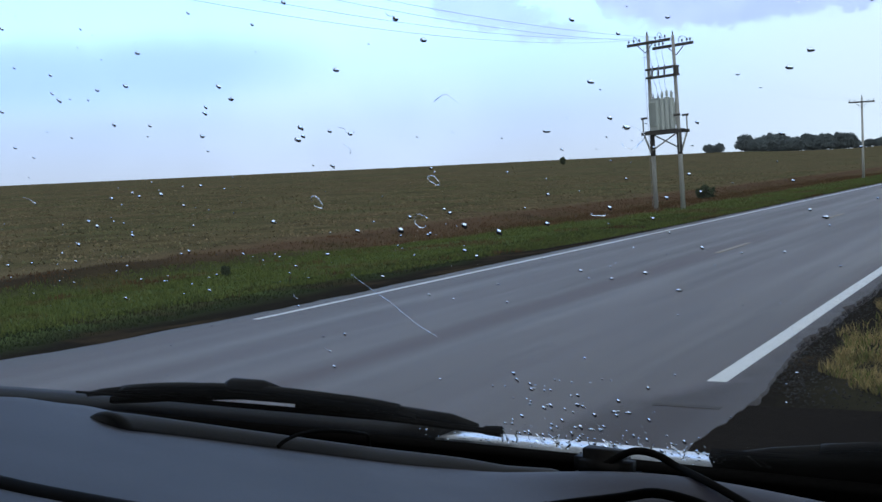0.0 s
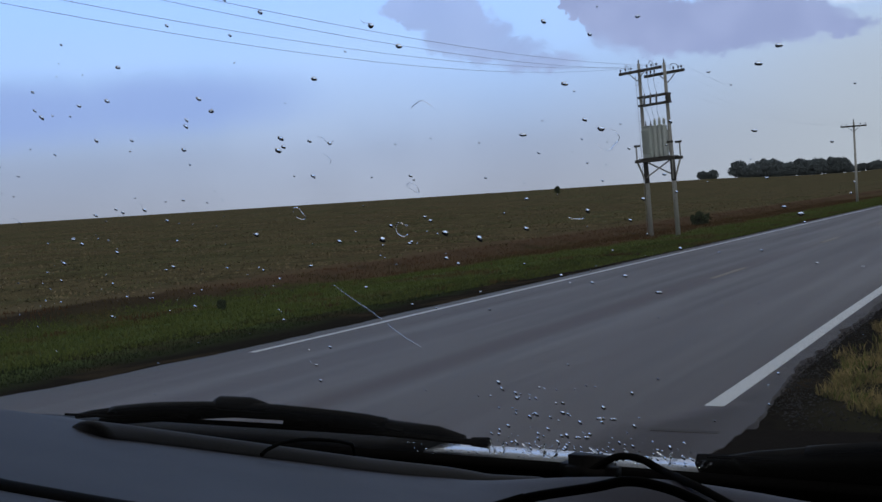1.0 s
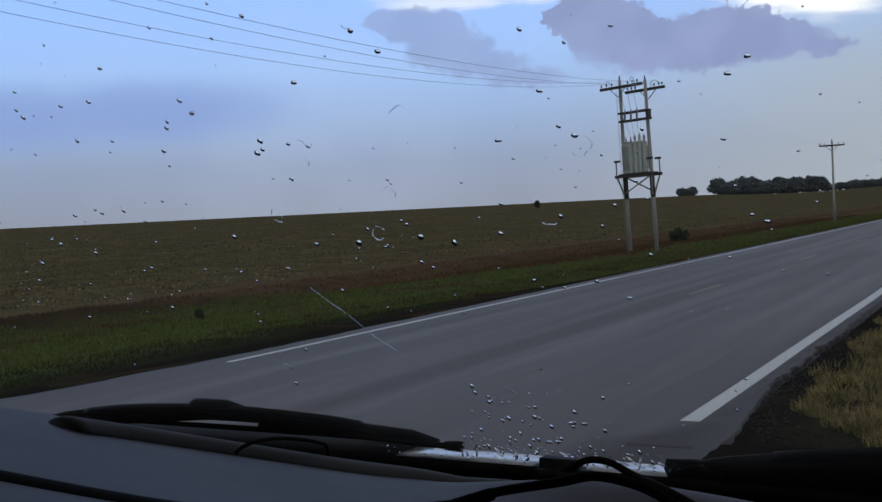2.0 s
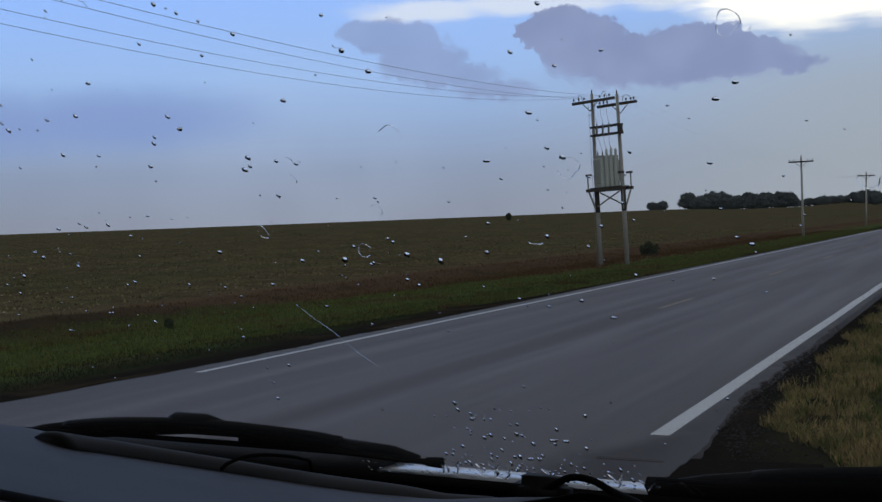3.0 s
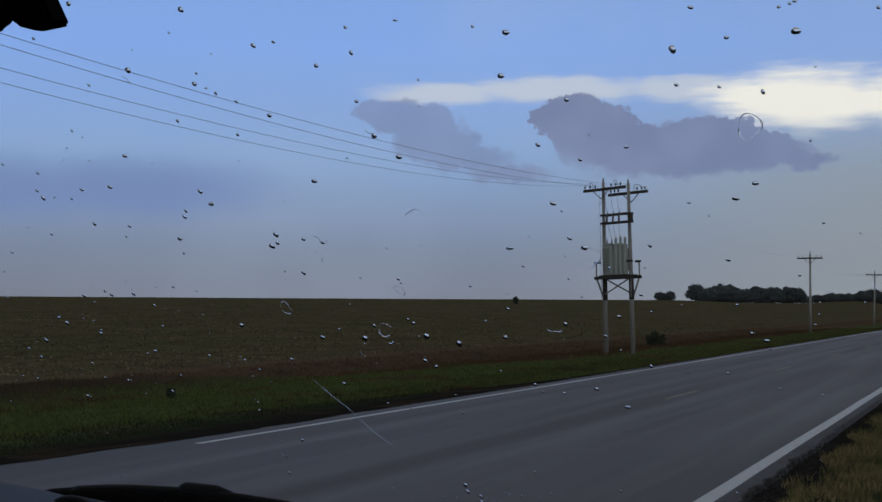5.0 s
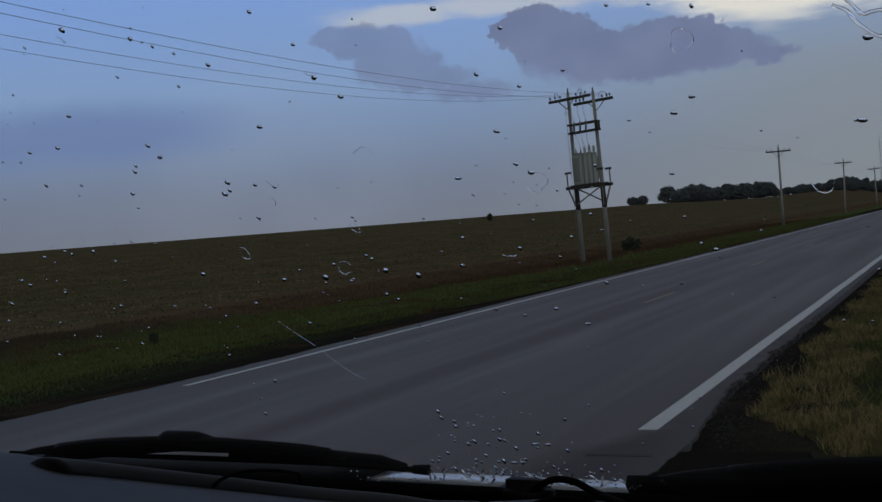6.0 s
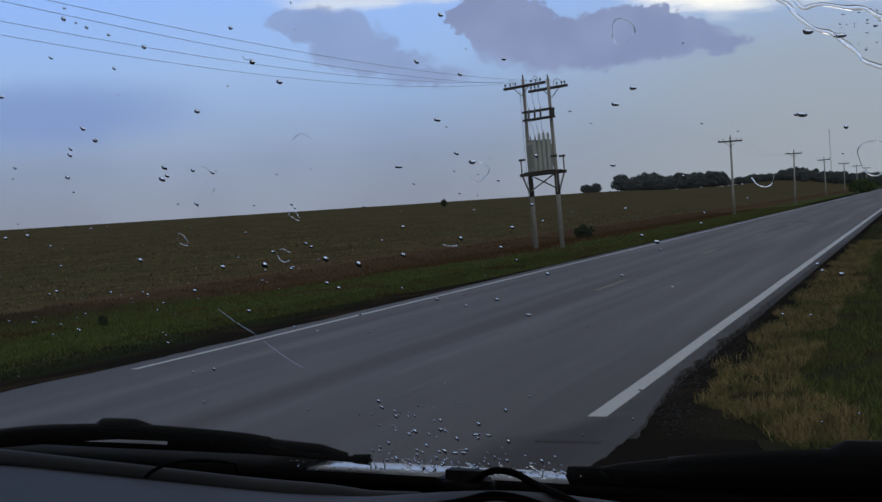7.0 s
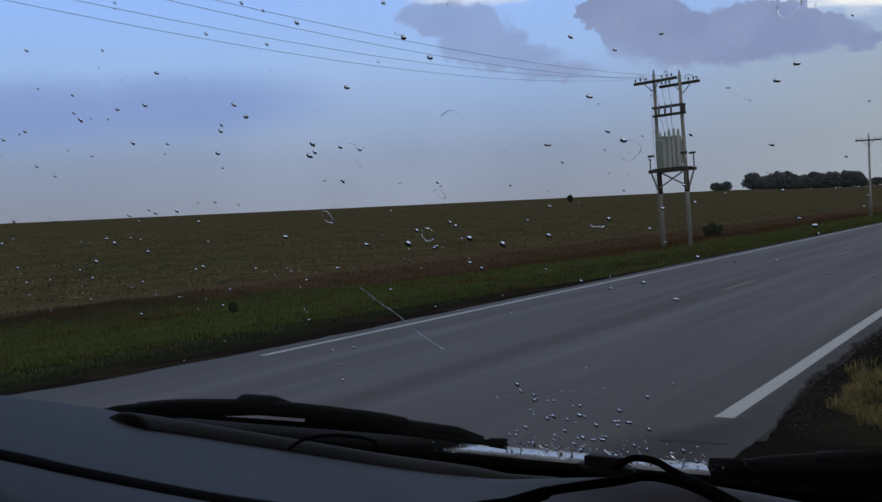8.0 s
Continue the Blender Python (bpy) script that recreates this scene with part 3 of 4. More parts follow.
def scatter(count, x0, x1, y0, y1, seed, power=1.0, clump=0.0, size=0.8):
    """Spots in a strip, denser towards y0 for power above 1, and thinned to patches by clump."""
    rnd = np.random.RandomState(seed)
    out = []
    while len(out) < count:
        x, y = rnd.uniform(x0, x1), y0 + (y1 - y0) * rnd.uniform() ** power
        if clump and noise.noise((x / size, y / size, seed)) < clump * rnd.uniform(-1, 1) - 0.1:
            continue
        out.append((x, y))
    return out


def right_verge(count, seed, x0, x1, y0, y1, clump):
    edge = lambda x, y: -2.0 + 0.95 * step(11.5, 8.6, y) + 0.10 * math.sin(y * 2.3) + 0.16 * noise.noise((x * 3.1, y * 2.3, 4))
    return [(x, y) for x, y in scatter(count, x0, x1, y0, y1, seed, 1.8, clump, 0.55) if x > edge(x, y)]


def dry(x, y):
    """The strip of dry grass beside the gravel, wider at its near end."""
    return x < -1.15 + 0.75 * step(12.5, 9.0, y) + 0.5 * noise.noise((x * 0.8, y * 0.5, 7))


def rusty(x, y):
    """Where the far verge has died back: the ditch farther along, and clumps of weeds in the green."""
    n = noise.noise((x * 0.55, y * 0.35, 21)) + 0.5 * noise.noise((x * 1.7, y * 1.1, 5))
    ditch = step(22, 30, y) * step(20.4, 21.4, -x + 5.4 * step(28, 46, y))
    return n + 1.5 * ditch > 0.42


far_grass = scatter(165000, -20.9, -12.9, 10, 130, 13, 1.7) + [p for p in scatter(60000, -12.9, -10.35, 16, 130, 17, 1.6) if p[0] < -10.35 - 2.4 * step(36, 16, p[1])]
blades("dry_verge_grass", [p for p in right_verge(42000, 11, -2.15, -0.3, 9.0, 40, 0.5) if dry(*p)], 0.105, 0.0045, GRASS_TAN, "tall dry tan grass on the roadside verge", 1, 0.95)
blades("green_verge_grass", [p for k, p in enumerate(right_verge(90000, 12, -2.0, 4.5, 8.9, 60, 0.2)) if not dry(*p) or k % 3 == 0], 0.11, 0.006, GRASS_GREEN, "short green grass on the roadside verge", 2, 1.0)
blades("far_verge_grass", [p for p in far_grass if not rusty(*p)], 0.09, 0.010, GRASS_GREEN, "green grass along the far side of the road", 3, 0.8)
blades("dead_verge_weeds", [p for k, p in enumerate(far_grass) if rusty(*p) and k % 2], 0.13, 0.010, GRASS_RUST, "rust-brown dead weeds in clumps along the far verge", 7, 0.6)
blades("dark_verge_grass", scatter(20000, -13.6, -11.7, 10, 44, 16, 1.3), 0.06, 0.009, GRASS_DARK, "dark wet grass beside the far road edge", 6, 0.8)
blades("ditch_weeds", scatter(5000, -21.9, -20.8, 14, 120, 14, 1.6, 0.8, 2.2), 0.09, 0.014, GRASS_RUST, "rusty brown dead weeds along the ditch", 4)
blades("field_weeds", scatter(60000, -95, -22.6, 20, 150, 18, 1.3, 0.5, 4.0), 0.075, 0.045, FIELD_WEEDS, "brown and olive weeds scattered over the field", 8, 1.6)
blades("far_field_weeds", scatter(30000, -260, -24, 60, 330, 19, 1.1, 0.6, 14.0), 0.09, 0.10, FIELD_WEEDS, "brown and olive weeds towards the skyline", 9, 1.6)
blades("field_stubble", scatter(30000, -80, -22.4, 20, 150, 15, 1.2, 0.6, 6.0), 0.045, 0.02, STUBBLE, "pale cut stubble in the field", 5, 0.8)


def gravel():
    """Loose wet stones on the bare corner beside the pavement."""
    rnd = random.Random(8)
    verts, faces = [], []
    for _ in range(3200):
        y = 8.8 + 8.5 * rnd.random() ** 1.6
        x = ROAD_R + 0.20 * step(12.5, 9, y) - 0.10 + abs(rnd.gauss(0, 0.22 + 0.45 * step(12, 8.5, y)))
        r = rnd.choice((0.005, 0.006, 0.008, 0.010, 0.014))
        z, o = (-0.03 if y < 8.7 and x < 0 else land(x, y)) + r * 0.3, len(verts)
        for dx, dy, dz in ((1, 0, 0), (0, 1, 0), (-1, 0, 0), (0, -1, 0), (0, 0, 0.8), (0, 0, -0.6)):
            verts.append((x + r * dx * rnd.uniform(0.7, 1.3) + r * 0.3 * dy, y + r * dy * rnd.uniform(0.7, 1.3), z + r * dz))
        faces += [(o, o + 1, o + 4), (o + 1, o + 2, o + 4), (o + 2, o + 3, o + 4), (o + 3, o, o + 4), (o + 1, o, o + 5), (o + 2, o + 1, o + 5), (o + 3, o + 2, o + 5), (o, o + 3, o + 5)]
    tagged(mesh_object("gravel", verts, faces, STONE), "dark wet gravel beside the pavement edge", "gravel", kind="stuff")


gravel()

# ---------------------------------------------------------------- trees and shrubs


def crown_bm(rnd, rx, rz, clumps, leaves, leaf, base, skirt=0.6):
    """Many small leaves in uneven clumps round a centre at height base + rz."""
    bm = bmesh.new()
    for _ in range(clumps):
        a, q, e = rnd.uniform(0, 6.283), rnd.uniform(0.0, 1.0) ** 0.5, rnd.uniform(-skirt, 1)
        w = math.sqrt(max(0.05, 1 - e * e))
        c = Vector((rx * q * w * math.cos(a), rx * q * w * math.sin(a), base + rz * (1 + e * 0.85)))
        cr = rnd.uniform(0.22, 0.42) * min(rx, rz)
        for _ in range(leaves):
            d = Vector((rnd.gauss(0, 1), rnd.gauss(0, 1), rnd.gauss(0, 0.8)))
            p = c + d.normalized() * cr * rnd.uniform(0.3, 1.0)
            u = Vector((rnd.gauss(0, 1), rnd.gauss(0, 1), rnd.gauss(0, 0.5))).normalized() * leaf * rnd.uniform(0.6, 1.3)
            v = Vector((rnd.gauss(0, 0.35), rnd.gauss(0, 0.35), 1)).normalized() * leaf * rnd.uniform(0.4, 0.8)
            bm.faces.new([bm.verts.new(k) for k in (p - u, p + v, p + u, p - v)])
    return bm


def tree(m, seed, height, spread, label, group, leaf=0.42, trunk=0.02):
    rnd = random.Random(seed)
    ob = thing("tree", m, label, "tree", group)
    th = height * trunk
    bm = tube([(0, 0, -0.3), (0.05, 0, th), (0.1, 0.1, height * 0.75)], [height * 0.03, height * 0.024, height * 0.008], 7)
    for _ in range(5):
        a, z = rnd.uniform(0, 6.28), rnd.uniform(0.3, 0.6) * height
        limb = tube([(0.05, 0, z), (spread * 0.4 * math.cos(a), spread * 0.4 * math.sin(a), z + height * 0.12), (spread * 0.7 * math.cos(a), spread * 0.7 * math.sin(a), z + height * 0.25)], [height * 0.012, height * 0.008, height * 0.003], 5)
        me = bpy.data.meshes.new("limb")
        limb.to_mesh(me), limb.free()
        bm.from_mesh(me)
        bpy.data.meshes.remove(me)
    part("trunk", bm, BARK, ob)
    part("crown", crown_bm(rnd, spread, (height - th) / 1.85, 80, 46, leaf, th, 0.98), LEAF_HAZY, ob)
    return ob


def shrub(m, seed, height, spread, material, label, name="shrub"):
    rnd = random.Random(seed)
    ob = thing(name, m, label, "shrub")
    bm = bmesh.new()
    for _ in range(7):
        a = rnd.uniform(0, 6.28)
        stem = tube([(0, 0, -0.1), (spread * 0.3 * math.cos(a), spread * 0.3 * math.sin(a), height * 0.4), (spread * 0.6 * math.cos(a), spread * 0.6 * math.sin(a), height * 0.8)], [height * 0.03, height * 0.02, height * 0.008], 5)
        me = bpy.data.meshes.new("stem")
        stem.to_mesh(me), stem.free()
        bm.from_mesh(me)
        bpy.data.meshes.remove(me)
    part("stem", bm, BARK, ob)
    part("crown", crown_bm(rnd, spread, height / 1.9, 70, 44, height * 0.07, 0.0, 0.95), material, ob)
    return ob


def at(az, r, turn=0.0, s=1.0):
    """A pose on the ground in the direction az (degrees left of the road) at the distance r."""
    x, y = -r * math.sin(radians(az)), r * math.cos(radians(az))
    return pose(x, y, land(x, y), 0, 0, turn) @ Matrix.Scale(s, 4)


GROVE = "trees of the far grove"
rnd = random.Random(5)
kinds = [tree(at(12.6, 560), 1, 5.6, 3.6, "leafy tree in a distant grove, haze in its leaf colour", GROVE), tree(at(11.4, 565), 2, 6.2, 4.2, "leafy tree in a distant grove, haze in its leaf colour", GROVE),
         tree(at(10.2, 560), 3, 6.0, 3.8, "leafy tree in a distant grove, haze in its leaf colour", GROVE), tree(at(9.1, 565), 4, 6.6, 4.0, "leafy tree in a distant grove, haze in its leaf colour", GROVE)]


def more_trees(az0, az1, gap, r, s0, s1):
    a = az0
    while a > az1:
        k = rnd.choice(kinds)
        m = at(a, r + rnd.uniform(-25, 25), rnd.uniform(0, 360))
        ob = copy_thing(k, m)
        ob.scale = [rnd.uniform(s0, s1)] * 3
        a -= gap * rnd.uniform(0.7, 1.3)


more_trees(13.2, 8.5, 0.23, 560, 0.65, 1.2)
more_trees(12.9, 8.8, 0.42, 590, 0.8, 1.35)
more_trees(8.5, 5.6, 0.14, 640, 0.45, 0.65)
more_trees(5.9, 4.9, 0.3, 640, 0.7, 0.95)
more_trees(5.0, -1.5, 0.17, 680, 0.75, 1.05)
more_trees(14.85, 14.25, 0.16, 560, 0.5, 0.66)
more_trees(2.4, -1.0, 0.45, 560, 0.75, 1.0)
shrub(at(21.55, 215), 21, 1.25, 0.46, LEAF_BUSH, "small dark lone bush standing in the field")
shrub(at(15.05, 69), 22, 0.72, 0.62, LEAF_BUSH, "low dark bush beside the utility pole")
shrub(at(37.6, 27.5), 23, 0.22, 0.10, LEAF_BUSH, "small dark weed in the verge grass", "weed")
shrub(at(2.5, 250), 24, 2.6, 2.8, LEAF_GREEN, "bright green bush at the roadside")

# ---------------------------------------------------------------- power line


def insulator(x, y, z, parent, h=0.16):
    """A ribbed pin insulator that stands at the place."""
    prof = [(0.012, 0.0), (0.012, 0.35), (0.05, 0.4), (0.028, 0.52), (0.055, 0.6), (0.03, 0.72), (0.045, 0.8), (0.02, 1.0)]
    part("insulator", tube([(x, y, z + h * k) for _, k in prof], [r for r, _ in prof], 8), PORCELAIN, parent, smooth_faces=True)


def transformer_structure():
    """Two wooden poles that carry crossarms, fuse rails and a platform with transformer tanks."""
    L, R = Vector((-16.1, 51.68, 0)), Vector((-14.75, 51.19, 0))
    base = (L + R) / 2
    z0 = land(base.x, base.y)
    ob = thing("transformer_structure", pose(base.x, base.y, z0, 0, -1.6, math.degrees(math.atan2(R.y - L.y, R.x - L.x))), "two-pole wooden transformer structure with a platform of grey tanks", "utility pole", "power line supports")
    h = (R - L).length / 2
    for s, top in ((-1, 7.62), (1, 7.45)):
        path = [(s * h, 0, -0.5), (s * h, 0, 2.4), (s * (h - 0.02), 0, 5.0), (s * (h - 0.04), 0, top)]
        part("pole", tube(path, [0.105, 0.095, 0.080, 0.066], 12), WOOD, ob, smooth_faces=True)
    # one crossarm on each pole, on opposite faces
    for x0, x1, y, z in ((-1.68, 0.62, -0.13, 7.28), (-0.50, 1.60, 0.13, 7.02)):
        part("crossarm", beam((x0, y, z), (x1, y, z), 0.10, 0.12), WOOD_DARK, ob)
        cx = -h if x0 < -1 else h
        for s in (-1, 1):
            part("arm_brace", beam((cx, y, z - 0.42), (cx + s * 0.42, y, z - 0.05), 0.02, 0.04, 0.002), STEEL, ob)
    for x in (-1.60, -1.32, -1.02, -0.15, 0.10, 0.36):
        insulator(x, -0.13, 7.34, ob)
    for x in (-0.38, -0.16, 0.05, 1.05, 1.30, 1.46):
        insulator(x, 0.13, 7.08, ob)
    # fuse rails between the poles
    for z in (6.12, 5.76):
        for y in (-0.12, 0.12):
            part("fuse_rail", beam((-h - 0.06, y, z), (h + 0.10, y, z), 0.06, 0.09), WOOD_DARK, ob)
    for x in (-0.35, -0.02, 0.30):
        part("fuse_cutout", tube([(x, -0.20, 5.70), (x, -0.24, 5.80), (x, -0.22, 6.0), (x, -0.18, 6.24)], [0.03, 0.045, 0.045, 0.02], 8), PORCELAIN, ob)
    part("switch_box", box((h + 0.11, -0.1, 5.92), (0.14, 0.22, 0.44), 0.015), WOOD_DARK, ob)
    # platform on knee braces, with a short guard rail beyond each pole
    for y in (-0.30, 0.30):
        part("platform_beam", beam((-1.04, y, 3.34), (1.04, y, 3.34), 0.09, 0.13), WOOD_DARK, ob)
        part("guard_rail", beam((-1.04, y, 4.02), (-h, y, 4.02), 0.06, 0.09), WOOD_DARK, ob)
        part("guard_rail", beam((h, y, 4.02), (1.04, y, 4.02), 0.06, 0.09), WOOD_DARK, ob)
        for s in (-1, 1):
            part("guard_post", beam((s * 0.94, y, 3.34), (s * 0.94, y, 4.06), 0.05, 0.05), WOOD, ob)
            part("knee_brace", beam((s * 0.92, y, 3.30), (s * (h + 0.02), 0.06 * (1 if y > 0 else -1), 2.42), 0.06, 0.07), WOOD, ob)
    for i in range(9):
        part("deck_board", box((-0.72 + 0.18 * i, 0, 3.43), (0.165, 0.72, 0.04), 0.004), WOOD_DARK, ob)
    for s in (-1, 1):
        part("cross_brace", beam((-s * (h - 0.08), s * 0.1, 3.25), (s * (h - 0.08), s * 0.1, 2.62), 0.03, 0.06), WOOD, ob)
        part("pole_splice", tube([(s * h, 0, 2.36), (s * h, 0, 3.3)], [0.112, 0.108], 10), WOOD_DARK, ob, smooth_faces=True)
    # a square ribbed tank beside three slim round ones, each with tall pale bushings
    z1 = 4.80
    tank = part("tank", box((-0.36, -0.05, (3.45 + z1) / 2), (0.46, 0.50, z1 - 3.45), 0.03), TANK, ob, "large square ribbed tank")
    part("lid", box((-0.36, -0.05, z1 + 0.02), (0.50, 0.54, 0.04), 0.01), TANK, tank)
    for k in range(7):
        part("cooling_fin", box((-0.54 + 0.06 * k, -0.33, (3.5 + z1) / 2), (0.016, 0.07, z1 - 3.75), 0.004), TANK, tank)
    for dx in (-0.14, 0.12):
        part("bushing", tube([(-0.36 + dx, -0.05, z1 + 0.03), (-0.36 + dx, -0.05, z1 + 0.10), (-0.36 + dx, -0.05, z1 + 0.26)], [0.03, 0.035, 0.014], 8), PORCELAIN, tank)
    for x, r, top in ((0.00, 0.115, 5.02), (0.25, 0.11, 5.06), (0.49, 0.11, 5.00)):
        tank = part("tank", tube([(x, -0.08, 3.45), (x, -0.08, 3.5), (x, -0.08, top - 0.3), (x, -0.08, top - 0.26)], [r * 0.95, r, r, r * 0.9], 16), TANK, ob, smooth_faces=False)
        part("lid", tube([(x, -0.08, top - 0.26), (x, -0.08, top - 0.23), (x, -0.08, top - 0.2)], [r * 1.08, r * 1.08, r * 0.6], 16), TANK, tank)
        part("bushing", tube([(x, -0.08, top - 0.2), (x, -0.08, top - 0.08), (x, -0.08, top + 0.03), (x, -0.08, top + 0.10)], [0.05, 0.062, 0.055, 0.02], 8), TANK, tank)
        for dx in (-0.12, 0.12):
            part("cooling_fin", box((x + dx, -0.08, 4.1), (0.014, 0.12, 0.95), 0.003), TANK, tank)
    for x, low, x1 in ((-0.24, 5.06, -0.35), (0.0, 5.1, -0.02), (0.25, 5.14, 0.30)):
        part("jumper_wire", tube(spline([(x, -0.06, low), (x - 0.05, -0.1, 5.35), (x1, -0.22, 5.72)]), 0.008, 6), WIRE, ob)
        part("jumper_wire", tube(spline([(x1, -0.18, 6.24), (x1 - 0.12, -0.15, 6.7), (x1 - 0.1, -0.13, 7.3)]), 0.008, 6), WIRE, ob)
    for x, y, z, w in ((-1.32, -0.13, 7.50, 0.30), (-0.02, -0.13, 7.50, 0.34), (0.25, 0.13, 7.24, -0.30), (1.30, 0.13, 7.24, -0.34)):
        part("jumper_wire", tube(spline([(x, y, z), (x + 0.3 * w, y - 0.1, z + 0.10), (x + 0.8 * w, y - 0.15, z + 0.07), (x + w, y - 0.12, z - 0.15)]), 0.012, 6), WIRE, ob)
    for s, z in ((-1, 7.6), (1, 7.42)):
        part("pole_pin", tube([(s * (h - 0.04), 0, z - 0.1), (s * (h - 0.04), 0, z + 0.14), (s * (h - 0.05), 0, z + 0.2)], [0.02, 0.035, 0.015], 8), PORCELAIN, ob)
    part("ground_wire", tube([(-h - 0.1, -0.1, 7.1), (-h - 0.115, -0.1, 4.0), (-h - 0.13, -0.08, 0.0)], 0.008, 6), WIRE, ob)
    for z in (6.7, 5.1):
        part("pole_step", beam((-h - 0.06, 0, z), (-h - 0.24, 0, z), 0.02, 0.02, 0.002), STEEL, ob)
    return ob


def line_pole():
    """A single wooden pole with one crossarm, braces and insulators, at the origin."""
    ob = thing("utility_pole", pose(-14.8, 103.6, land(-14.8, 103.6)), "weathered wooden utility pole with one crossarm", "utility pole", "power line supports")
    part("pole", tube([(0, 0, -0.5), (0.01, 0, 2.0), (0.02, 0, 6.55)], [0.110, 0.100, 0.075], 12), WOOD, ob, smooth_faces=True)
    part("crossarm", beam((-1.0, -0.12, 6.18), (1.02, -0.12, 6.18), 0.10, 0.12), WOOD_DARK, ob)
    for s in (-1, 1):
        part("arm_brace", beam((0.02, -0.12, 5.72), (s * 0.5, -0.12, 6.13), 0.02, 0.04, 0.002), STEEL, ob)
    for x in (-0.92, -0.55, 0.55, 0.94):
        insulator(x, -0.12, 6.24, ob)
    insulator(0.02, 0, 6.53, ob, 0.22)
    return ob


transformer_structure()
first_pole = line_pole()
for i, (y, lean) in enumerate(((156.0, 1.2), (208.5, -1.0), (259.5, 0.8), (311, 0.0), (363, 0.5), (0.0, 0.0))):
    copy_thing(first_pole, pose(-14.8, y, land(-14.8, y), 0, lean, 0))


def wire(x0, y0, z0, x1, y1, z1, sag, r=0.006, label="thin overhead power cable between wooden poles"):
    pts = []
    for i in range(41):
        t = i / 40
        pts.append((x0 + (x1 - x0) * t, y0 + (y1 - y0) * t, z0 + (z1 - z0) * t - sag * 4 * t * (1 - t)))
    ob = part("power_cable", tube(pts, r, 6), WIRE, None, label)
    return tagged(ob, category="cable", group="overhead cables")


STRUCT_Z = land(-15.42, 51.4)
for x0, zs, x1, z_near, sag in ((-13.95, 7.22, -13.9, 6.5, 0.90), (-14.7, 7.22, -14.3, 6.6, 1.02), (-16.0, 7.48, -15.9, 6.7, 1.12), (-16.95, 7.48, -16.6, 6.75, 1.22)):
    y_s = 51.4 + (x0 + 15.42) * -0.36
    wire(x1, -0.1, z_near, x0, y_s, STRUCT_Z + zs, sag, 0.005)
    wire(x0, y_s, STRUCT_Z + zs, max(-15.72, x1 + 0.2), 103.5, land(-14.8, 103.6) + 6.40, 0.8, 0.002)
for y0, y1 in ((103.5, 155.9), (155.9, 208.4), (208.4, 259.4), (259.4, 311)):
    for x in (-15.72, -15.35, -14.25, -13.86):
        wire(x, y0, land(-14.8, y0) + 6.40, x, y1, land(-14.8, y1) + 6.40, 0.9, 0.0032)


def radio_mast():
    x, y = -900 * math.sin(radians(3.8)), 900 * math.cos(radians(3.8))
    ob = thing("radio_mast", pose(x, y, land(x, y)), "slender grey lattice radio mast on the skyline", "mast")
    for k in range(3):
        a = k * 2.094
        part("leg", tube([(0.5 * math.cos(a), 0.5 * math.sin(a), -1), (0.22 * math.cos(a), 0.22 * math.sin(a), 34)], 0.05, 6), STEEL, ob)
    for i in range(16):
        z = 2 * i + 1
        r0, r1 = 0.5 - 0.28 * z / 34, 0.5 - 0.28 * (z + 2) / 34
        for k in range(3):
            a, b = k * 2.094, (k + 1) * 2.094
            part("brace", tube([(r0 * math.cos(a), r0 * math.sin(a), z), (r1 * math.cos(b), r1 * math.sin(b), z + 2)], 0.03, 4), STEEL, ob)


radio_mast()

# ---------------------------------------------------------------- the parked van
TURN = 5.7                                       # degrees by which the van stands turned from the road
VAN_M = pose(-0.62, -0.9, -0.01, 0, 0, -TURN)
INV = VAN_M.inverted()
van = thing("van", VAN_M, "parked silver van with a grey dashboard and wet windscreen", "van")
CT, ST = math.cos(radians(TURN)), math.sin(radians(TURN))


def V(u, v, z):
    """From the van's own axes through the eye (u to its right, v ahead) to the world."""
    return Vector((u * CT + v * ST, -u * ST + v * CT, z))


def glass(u, w, lift=0.0):
    """A place on the windscreen's outer face: u to the right, w up the slope from its base, lift outwards."""
    k = 1 / math.hypot(1, 0.9)
    bow = 0.035 * (u + 0.7) ** 2
    return V(u, 1.012 - bow - 0.9 * k * w + lift * k, 1.522 + k * w + lift * 0.9 * k)


def sheet(name, f, us, vs, thick, material, label="", smooth_faces=True, parent=None):
    """A curved panel with thickness, from a function of two parameters and its offset."""
    verts, faces = [], []
    nu, nv = len(us), len(vs)
    for s in (0.0, -thick):
        for v in vs:
            for u in us:
                verts.append(f(u, v, s))
    o = nu * nv
    for j in range(nv - 1):
        for i in range(nu - 1):
            a = j * nu + i
            faces += [(a, a + 1, a + nu + 1, a + nu), (o + a, o + a + nu, o + a + nu + 1, o + a + 1)]
    for i in range(nu - 1):
        faces += [(i, o + i, o + i + 1, i + 1), ((nv - 1) * nu + i, (nv - 1) * nu + i + 1, o + (nv - 1) * nu + i + 1, o + (nv - 1) * nu + i)]
    for j in range(nv - 1):
        faces += [(j * nu, (j + 1) * nu, o + (j + 1) * nu, o + j * nu), (j * nu + nu - 1, o + j * nu + nu - 1, o + (j + 1) * nu + nu - 1, (j + 1) * nu + nu - 1)]
    return tagged(mesh_object(name, verts, faces, material, smooth_faces, parent or van, INV), label)


def span(a, b, n):
    return [a + (b - a) * i / n for i in range(n + 1)]


pane = sheet("windscreen", glass, span(-1.62, 0.22, 24), span(-0.03, 0.86, 10), 0.006, GLASS, "wet laminated windscreen")
pane.visible_shadow = False
sheet("windscreen_seal", lambda u, w, s: glass(u, w, s - 0.008), span(-1.62, 0.22, 24), [-0.035, -0.01, 0.009], 0.01, BLACK, "black rubber seal")


